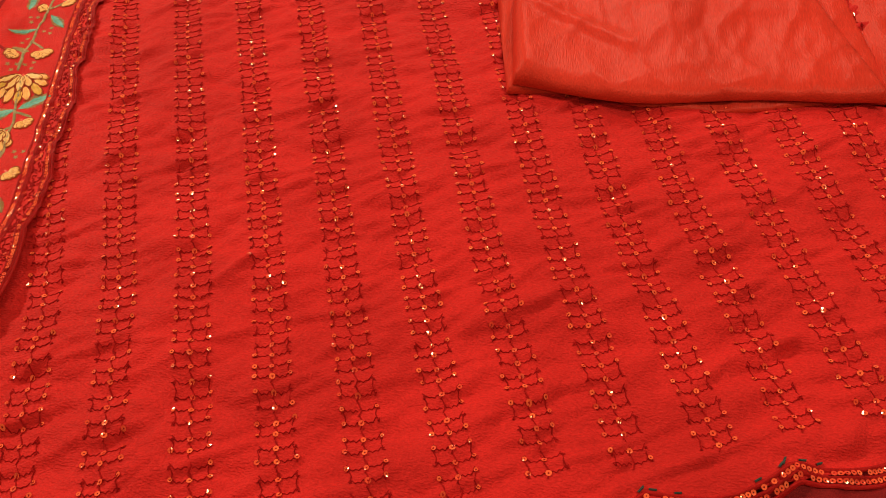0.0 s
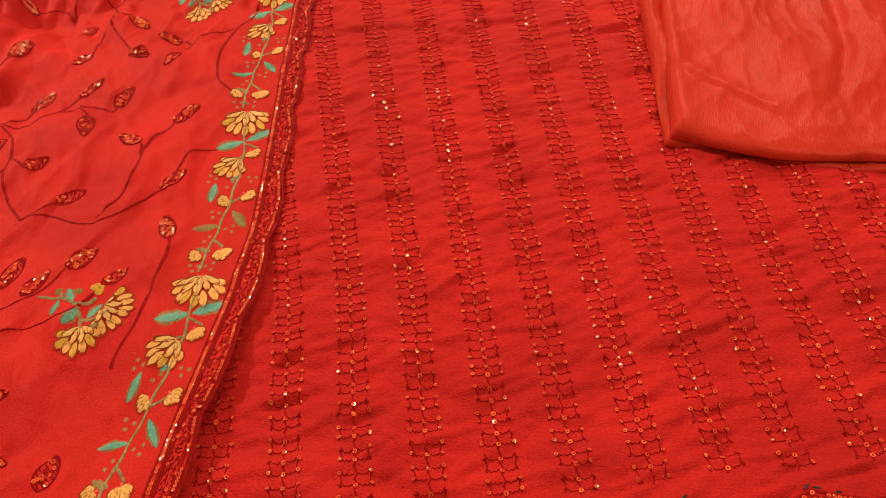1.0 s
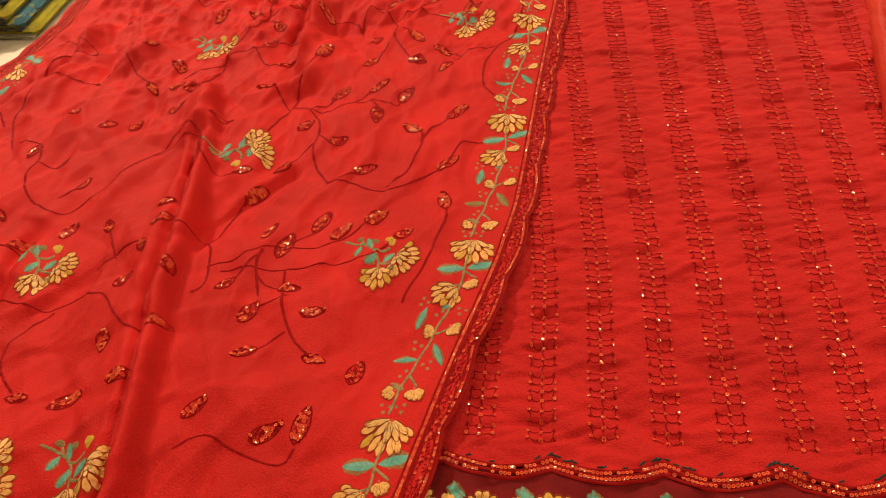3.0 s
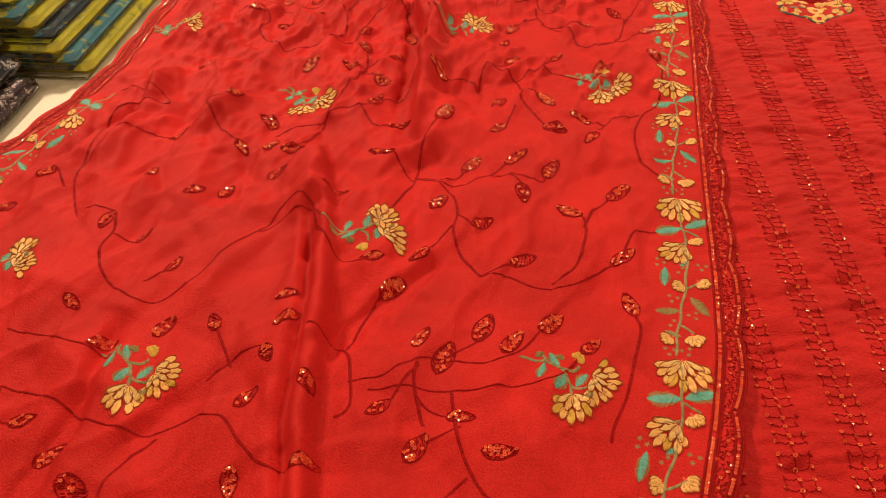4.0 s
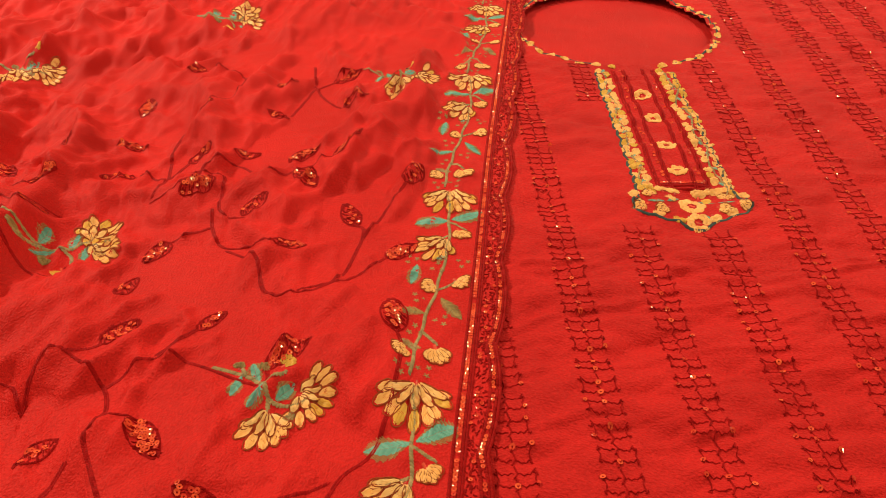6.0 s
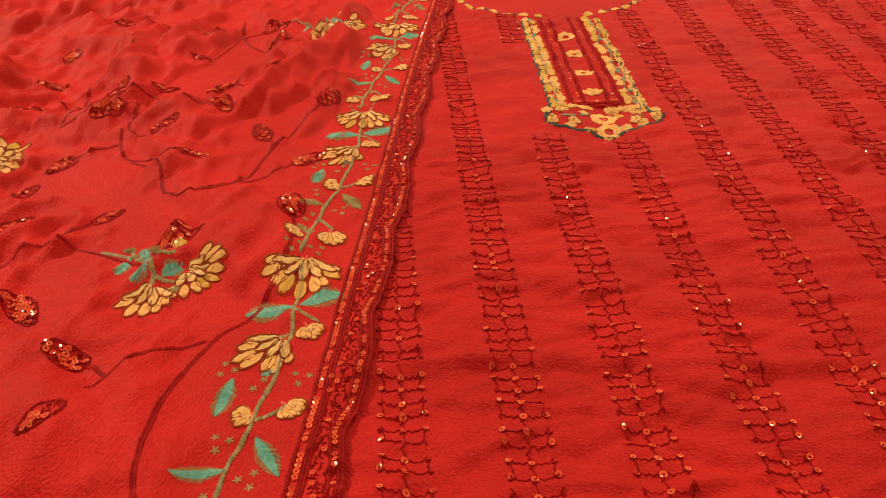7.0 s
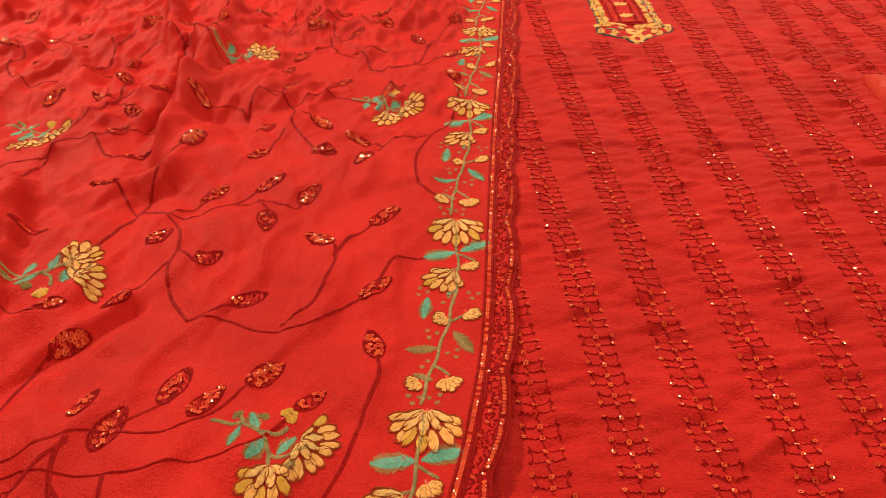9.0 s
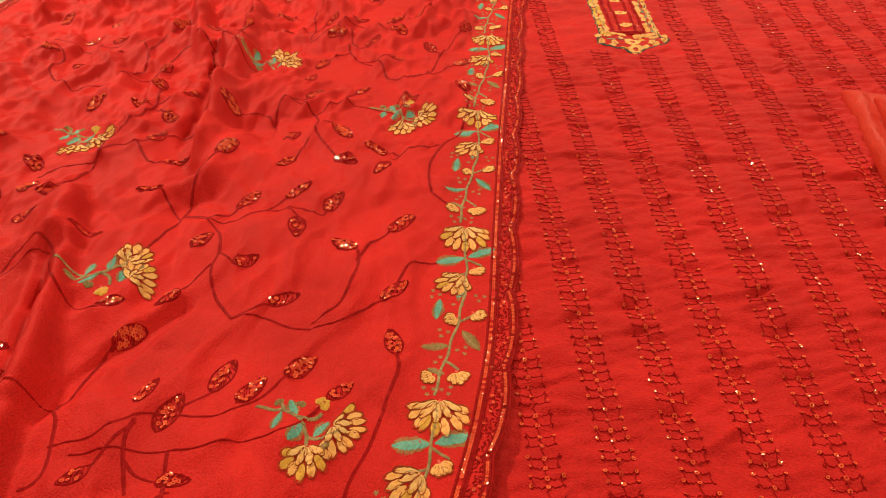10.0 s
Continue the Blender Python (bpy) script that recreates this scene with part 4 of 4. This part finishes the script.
def neckline():
    S = kurta_z
    yoke = Cloth(S)
    right = [(.0, .001), (.020, .012), (.045, .024), (.047, .038), (.0405, .060), (.0405, .29)]
    line = [K(du, dv) for du, dv in right]
    mirror = [K(-du, dv) for du, dv in right]
    for run in (line, mirror):
        pts = spline(run, 0.004)
        wavy = [(px + 0.0012 * math.sin(i * 1.6), py + 0.0012 * math.cos(i * 1.6)) for i, (px, py) in enumerate(pts)]
        yoke.thread(wavy, 0.0028, 0.0012)
    ring = []
    for i in range(-34, 35):
        a = -math.pi / 2 + i * 0.075
        ring.append(kurta_xy(NECK_C[0] + (NECK_R[0] + 0.006) * math.cos(a), NECK_C[1] + (NECK_R[1] + 0.006) * math.sin(a)))
    for run in (ring[:30], ring[39:]):
        yoke.thread(run, 0.0026, 0.0012)
    ob = yoke.finish("neckline_yoke", GREEN_DARK, kurta, "dark green scalloped outline of the neckline")
    runs = [[K(du, .058 + .004 * i) for i in range(60)] for du in (-.0225, -.020, -.0115, -.0095, .0095, .0115, .020, .0225)]
    runs += [[K(-.022 + .002 * i, dv) for i in range(23)] for dv in (.058, .062)]
    for run in runs:
        cord = Cloth(S)
        cord.thread(run, 0.0020, 0.0016)
        cord.finish("cord", THREAD_DARK, ob, "dark red cord of the placket")
    sq = Cloth(S)
    for i in range(60):
        for du in (-.0158, .0158):
            if random.random() < 0.4:
                sq.sequin(*K(du + random.uniform(-.002, .002), .066 + .004 * i), 0.0014, 0.12)
    for i in range(14):
        sq.sequin(*K(-.018 + .0028 * i, .066), 0.0014, 0.12)
    sq.finish("sequin_work", SEQUIN, ob, "tiny shiny red sequins", smooth=False, kind="stuff")
    # the floral bands either side of the placket
    for side in (-1, 1):
        vinelet = stem(S, ob, "band_stem", [[K(side * (.0335 + .003 * math.sin(i * 1.3)), .05 + .0125 * i) for i in range(20)]], "pale green band stem", 0.002, STEM)
        for i in range(22):
            dv = .050 + .0112 * i
            for off, an in ((.0345, 0.3), (.0325, 2.8)):
                bud(S, vinelet, *K(side * off, dv + (0.005 if an > 1 else 0)), KA + an + random.uniform(-.4, .4), 0.0105, PETAL if random.random() < 0.6 else PETAL_GOLD)
            if i % 2:
                leaf(S, vinelet, K(side * .036, dv + .003), K(side * .030, dv + .010), 0.005)
    for dv in (.085, .128, .185, .235):
        star(S, ob, *K(0, dv), 0.0095)
    # tip
    star(S, ob, *K(0, .032), 0.0115)
    star(S, ob, *K(0, .010), 0.0105)
    for side in (-1, 1):
        for du, dv, an, r in ((.012, .018, -60, .009), (.019, .029, -20, .011), (.027, .025, -60, .009), (.036, .032, -10, .011), (.041, .042, 40, .009), (.029, .042, 60, .011), (.010, .048, 80, .010), (.020, .050, 80, .009), (.033, .052, 100, .009), (.020, .040, 150, .009)):
            ang = KA + (math.radians(an) if side > 0 else math.pi - math.radians(an))
            bud(S, ob, *K(side * du, dv), ang, r * 1.25, PETAL if random.random() < .7 else PETAL_GOLD)
        leaf(S, ob, K(side * .008, .042), K(side * .020, .036), 0.004)
        leaf(S, ob, K(side * .022, .036), K(side * .036, .036), 0.004)
        leaf(S, ob, K(side * .006, .018), K(side * .012, .010), 0.003)
    # the ring of small petals round the neck
    for i in range(-33, 34):
        a = -math.pi / 2 + i * 0.075
        if abs(i) < 3:
            continue
        p = kurta_xy(NECK_C[0] + (NECK_R[0] + 0.003) * math.cos(a), NECK_C[1] + (NECK_R[1] + 0.003) * math.sin(a))
        bud(S, ob, *p, KA + a + (0.8 if i % 2 else -0.8), 0.0100, PETAL if i % 3 else PETAL_GOLD)


def star(surface, parent, x, y, r):
    cl, kn = Cloth(surface), Cloth(surface)
    for i in range(7):
        petal(cl, x, y, i * math.tau / 7 + 0.3, 0.3 * r, r, r * 0.72, 6, 0.0018)
    kn.thread([(x - 0.2 * r, y), (x + 0.2 * r, y)], r * 0.4, 0.002, True)
    ob = cl.finish("round_flower", PETAL, parent, "round orange-yellow thread flower")
    kn.finish("knot", HEART, ob, "dark orange knot")


neckline()


def hem():
    S = kurta_z
    us = np.arange(-0.02, 0.78, 0.004)

    def wave(u):
        return -0.006 + 0.011 * (1 - abs(math.sin(math.pi * (u - 0.02) / 0.085)) ** 0.9)
    band = sheet("hem_band", np.arange(-0.16, 0.80, 0.006), np.arange(-0.11, 0.003, 0.006), kurta_xy, lambda x, y: kurta_z(x, y) - 0.0008, RED_DEEP, kurta, "dark red floral hem band")
    cord, sq, dark = Cloth(S), Cloth(S), Cloth(S)
    for off in (-0.005, 0.0, 0.005):
        cord.thread([kurta_xy(u, wave(u) + off) for u in us], 0.003, 0.0022)
    for u in np.arange(-0.02, 0.78, 0.0032):
        for off in (-0.0025, 0.0025):
            if random.random() < 0.85:
                sq.sequin(*kurta_xy(u, wave(u) + off), 0.0016, 0.14, 0.0018)
        if random.random() < 0.12 + 0.4 * abs(math.cos(math.pi * (u - 0.02) / 0.085)) ** 6:
            dark.thread([kurta_xy(u, wave(u) + 0.0075), kurta_xy(u + 0.004, wave(u + .004) + 0.0080 + random.uniform(-.001, .002))], 0.0014, 0.0018)
    rim = cord.finish("scalloped_edging", THREAD_RED, band, "red corded scalloped edging")
    sq.finish("sequin_work", SEQUIN, band, "shiny red sequins", smooth=False, kind="stuff")
    dark.finish("dark_edge", GREEN_DARK, band, "frayed dark green edge threads", kind="stuff")
    Z = S
    g = stem(Z, band, "hem_garland", [[kurta_xy(-0.02 + 0.02 * i, -0.046 + 0.005 * math.sin(i * 0.9)) for i in range(40)]], "pale green hem stem", 0.002)
    u, i = 0.0, 0
    while u < 0.76:
        flower(Z, band, *kurta_xy(u, -0.044), KA + 1.2 + random.uniform(-.3, .3), 0.021 if i % 2 else 0.025, 2.6, 7, 4)
        bud(Z, band, *kurta_xy(u + 0.024, -0.036), KA + 0.9, 0.013)
        bud(Z, band, *kurta_xy(u + 0.030, -0.058), KA - 0.8, 0.013)
        leaf(Z, band, kurta_xy(u + 0.036, -0.044), kurta_xy(u + 0.030, -0.016), 0.010)
        leaf(Z, band, kurta_xy(u - 0.012, -0.030), kurta_xy(u - 0.028, -0.020), 0.010)
        flower(Z, band, *kurta_xy(u + 0.012, -0.062), KA - 1.5 + random.uniform(-.3, .3), 0.020, 2.4, 6, 3)
        u += 0.052 + random.uniform(-.003, .003)
        i += 1


hem()

# ---- folded satin ----
SAT_W = waves(21, 8, 0.10, 0.22)
SAT_F = waves(23, 10, 0.05, 0.12, (1.0, 0.35), True)


def satin_layer(parent, name, x_shift, z0, z1, wide, label, seed=0.0, slant=0.058, pinch=0.05, deep=0.36):
    """A folded layer: a cushion with a rounded fold along its near and left edges."""
    us = np.concatenate([np.linspace(0, 0.06, 10), np.linspace(0.075, 0.9, 90), np.linspace(0.915, 1, 10)])
    vs = np.concatenate([np.linspace(0, 0.06, 12), np.linspace(0.075, 1.0, 90)])

    def plan(u, v):
        # near-left corner, leaning left as it goes up
        x = 0.044 + x_shift - slant * v + u * (wide - pinch * v)
        y = 0.777 + v * (deep + 0.018) + u * 0.020 - 0.012 * np.sin(math.pi * u) + 0.004 * np.sin(9 * u + seed)
        return x, y

    uu, vv = np.meshgrid(us, vs)
    x, y = plan(uu, vv)
    edge = np.minimum(np.minimum(uu / 0.035, (1 - uu) / 0.035), np.minimum(vv / 0.05, (1 - vv) / 0.05))
    edge = np.clip(edge, 0, 1)
    dome = np.sqrt(1 - (1 - edge) ** 2)
    top = z0 + (z1 - z0) * (0.25 + 0.75 * dome) + dome * (0.0028 * SAT_W(x, y + seed) + 0.0022 * SAT_F(x, y + seed))
    top = top + 0.003 * dome * np.exp(-((uu - 0.035) / 0.03) ** 2)
    top = top + dome * ridge(x, y, [(0.02, 0.90), (0.09, 0.86), (0.16, 0.815)], 0.005, 0.010, 0.006)
    top = top + dome * ridge(x, y, [(0.20, 1.10), (0.215, 0.95), (0.19, 0.82)], -0.005, 0.010, 0.008)
    n, m = len(us), len(vs)
    verts = np.stack([x.ravel(), y.ravel(), top.ravel()], 1).tolist() + np.stack([x.ravel(), y.ravel(), (0 * x + z0).ravel()], 1).tolist()
    faces, k = [], n * m
    for j in range(m - 1):
        for i in range(n - 1):
            a = j * n + i
            faces.append((a, a + 1, a + n + 1, a + n))
    for i in range(n - 1):
        faces += [(i + 1, i, k + i, k + i + 1), ((m - 1) * n + i, (m - 1) * n + i + 1, k + (m - 1) * n + i + 1, k + (m - 1) * n + i)]
    for j in range(m - 1):
        a, b = j * n, j * n + n - 1
        faces += [(a, a + n, k + a + n, k + a), (b + n, b, k + b, k + b + n)]
    return link_mesh(name, verts, faces, SATIN, parent, label)


satin = thing("folded_satin", "folded orange-red satin trouser fabric lying on the tunic", "fabric")
satin_layer(satin, "lower_fold", -0.003, 0.0095, 0.0175, 0.305, "lower folded satin layer", 0.0, 0.062, -0.02)
satin_layer(satin, "upper_fold", 0.001, 0.0165, 0.0270, 0.292, "upper folded satin layer", 2.0, 0.032, 0.07, 0.335)

drape = thing("satin_drape", "loose end of orange-red satin trouser fabric beside the folded length", "fabric")
DRAPE_EDGE = smooth_line([0.62, 0.70, 0.77, 0.82, 0.90, 1.0, 1.3], [0.44, 0.385, 0.347, 0.338, 0.335, 0.327, 0.32])


def drape_z(x, y):
    near = np.clip((x - DRAPE_EDGE(y)) / 0.02, 0, 1)
    z = 0.0115 + 0.010 * np.sqrt(1 - (1 - near) ** 2) + 0.004 * SAT_W(x * 1.3, y * 1.3) + 0.004 * SAT_F(x, y)
    z = z + ridge(x, y, [(0.37, 1.25), (0.385, 1.0), (0.40, 0.85), (0.45, 0.70)], 0.014, 0.015, 0.02)
    return np.maximum(z, 0.012)


sheet("loose_cloth", np.linspace(0, 1, 60), np.arange(0.62, 1.3, 0.006), lambda a, y: (DRAPE_EDGE(y) + a * 0.34, y), drape_z, SATIN, drape, "")

# ---- wrapped fabric packs ----
def clear_film():
    m = bpy.data.materials.new("clear_film")
    m.use_nodes = True
    nt = m.node_tree
    nt.nodes.remove(nt.nodes["Principled BSDF"])
    out = nt.nodes["Material Output"]
    tr, gl, mx, fr = (nt.nodes.new(k) for k in ("ShaderNodeBsdfTransparent", "ShaderNodeBsdfGlossy", "ShaderNodeMixShader", "ShaderNodeFresnel"))
    gl.inputs["Roughness"].default_value = 0.12
    fr.inputs[0].default_value = 1.5
    nz, bp = nt.nodes.new("ShaderNodeTexNoise"), nt.nodes.new("ShaderNodeBump")
    nz.inputs["Scale"].default_value = 45
    bp.inputs["Strength"].default_value = 0.8
    bp.inputs["Distance"].default_value = 0.01
    nt.links.new(nz.outputs[0], bp.inputs["Height"])
    nt.links.new(bp.outputs[0], gl.inputs["Normal"])
    nt.links.new(fr.outputs[0], mx.inputs[0])
    nt.links.new(tr.outputs[0], mx.inputs[1])
    nt.links.new(gl.outputs[0], mx.inputs[2])
    nt.links.new(mx.outputs[0], out.inputs[0])
    return m


FILM = clear_film()


def printed(name, ground, ink, second=None, scale=38.0, cover=0.5):
    """Cloth with a printed pattern of blotches in one or two inks."""
    m = material(name, ground, 0.55, vary=0.2, size=30)
    nt = m.node_tree
    b = nt.nodes["Principled BSDF"]
    src = b.inputs["Base Color"].links[0].from_socket
    tc = nt.nodes.new("ShaderNodeTexCoord")
    for colour, sc, lo in ((ink, scale, cover), (second, scale * 0.6, cover + 0.04)):
        if colour is None:
            continue
        nz = nt.nodes.new("ShaderNodeTexNoise")
        nz.inputs["Scale"].default_value = sc
        nz.inputs["Detail"].default_value = 2
        nz.inputs["Distortion"].default_value = 1.4
        nt.links.new(tc.outputs["Object"], nz.inputs["Vector"])
        mr = nt.nodes.new("ShaderNodeMapRange")
        mr.inputs["From Min"].default_value, mr.inputs["From Max"].default_value = lo, lo + 0.04
        nt.links.new(nz.outputs[0], mr.inputs[0])
        mx = nt.nodes.new("ShaderNodeMix")
        mx.data_type = "RGBA"
        mx.inputs[7].default_value = (*colour, 1)
        nt.links.new(mr.outputs[0], mx.inputs[0])
        nt.links.new(src, mx.inputs[6])
        src = mx.outputs[2]
    nt.links.new(src, b.inputs["Base Color"])
    return m


PRINTS = {
    "black floral": printed("black_floral", (0.02, 0.022, 0.026), (0.62, 0.56, 0.50), None, 110, 0.55),
    "maroon floral": printed("maroon_floral", (0.05, 0.018, 0.018), (0.60, 0.42, 0.36), None, 100, 0.55),
    "pale green": printed("pale_green_floral", (0.42, 0.42, 0.16), (0.62, 0.62, 0.40), None, 120, 0.56),
    "yellow": printed("yellow_print", (0.78, 0.72, 0.02), (0.50, 0.48, 0.05), None, 25, 0.55),
    "teal": printed("teal_print", (0.10, 0.36, 0.44), (0.60, 0.60, 0.10), (0.03, 0.07, 0.09), 22, 0.52),
    "dark teal": printed("dark_teal_print", (0.03, 0.06, 0.07), (0.12, 0.30, 0.36), (0.55, 0.52, 0.06), 26, 0.54),
}


def pack(kind, x, y, z, length, width, thick, yaw, lean):
    """A folded length of cloth, rounded at its folds, in a clear sleeve with a loose end."""
    ob = thing("fabric_pack", kind + " printed fabric folded flat in a clear plastic sleeve", "fabric pack", "stack of wrapped fabrics")
    for name, grow, mat in (("folded_cloth", 0.0, PRINTS[kind]), ("sleeve", 0.0022, FILM)):
        bm = bmesh.new()
        box(bm, -width - grow, -grow - (0.012 if grow else 0), -grow, grow, length + grow, thick + grow)
        bmesh.ops.bevel(bm, geom=bm.edges[:], offset=thick * 0.42, segments=3, affect="EDGES")
        bmesh.ops.subdivide_edges(bm, edges=[e for e in bm.edges if e.calc_length() > 0.1], cuts=14, use_grid_fill=True)
        for v in bm.verts:
            k = 0.0022 if not grow else 0.0026
            v.co.z += k * noise.noise(v.co * 14 + Vector((x * 9, y * 7, z * 50))) * (1 if v.co.z > thick / 2 else 0.2)
        p = part(name, bm, mat, ob, "" if not grow else "clear crinkled plastic sleeve")
        for f in p.data.polygons:
            f.use_smooth = True
    ob.matrix_world = pose(x, y, z, 0, lean, yaw)
    return ob


YAW = 17
rows = [("maroon floral", 0), ("black floral", 1), ("pale green", 2), ("maroon floral", 3), ("black floral", 4), ("maroon floral", 5)]
for kind, i in rows:
    pack(kind, -1.085 - 0.032 * i, 0.36 + 0.012 * (i % 3), 0.002 + 0.0205 * i, 0.335, 0.24, 0.019, 16, 0)
rows = [("yellow", 0), ("teal", 1), ("yellow", 2), ("dark teal", 3), ("yellow", 4), ("teal", 5), ("yellow", 6), ("dark teal", 7)]
for kind, i in rows:
    pack(kind, -1.140 - 0.016 * i, 0.735 - 0.006 * (i % 3), 0.002 + 0.0135 * i, 0.36, 0.24, 0.0125, YAW, 0)
rows = [("black floral", 0), ("black floral", 1), ("maroon floral", 2), ("black floral", 3), ("teal", 4)]
for kind, i in rows:
    pack(kind, -1.255 - 0.016 * i, 1.125 + 0.008 * (i % 2), 0.002 + 0.0205 * i, 0.36, 0.24, 0.019, YAW, 0)
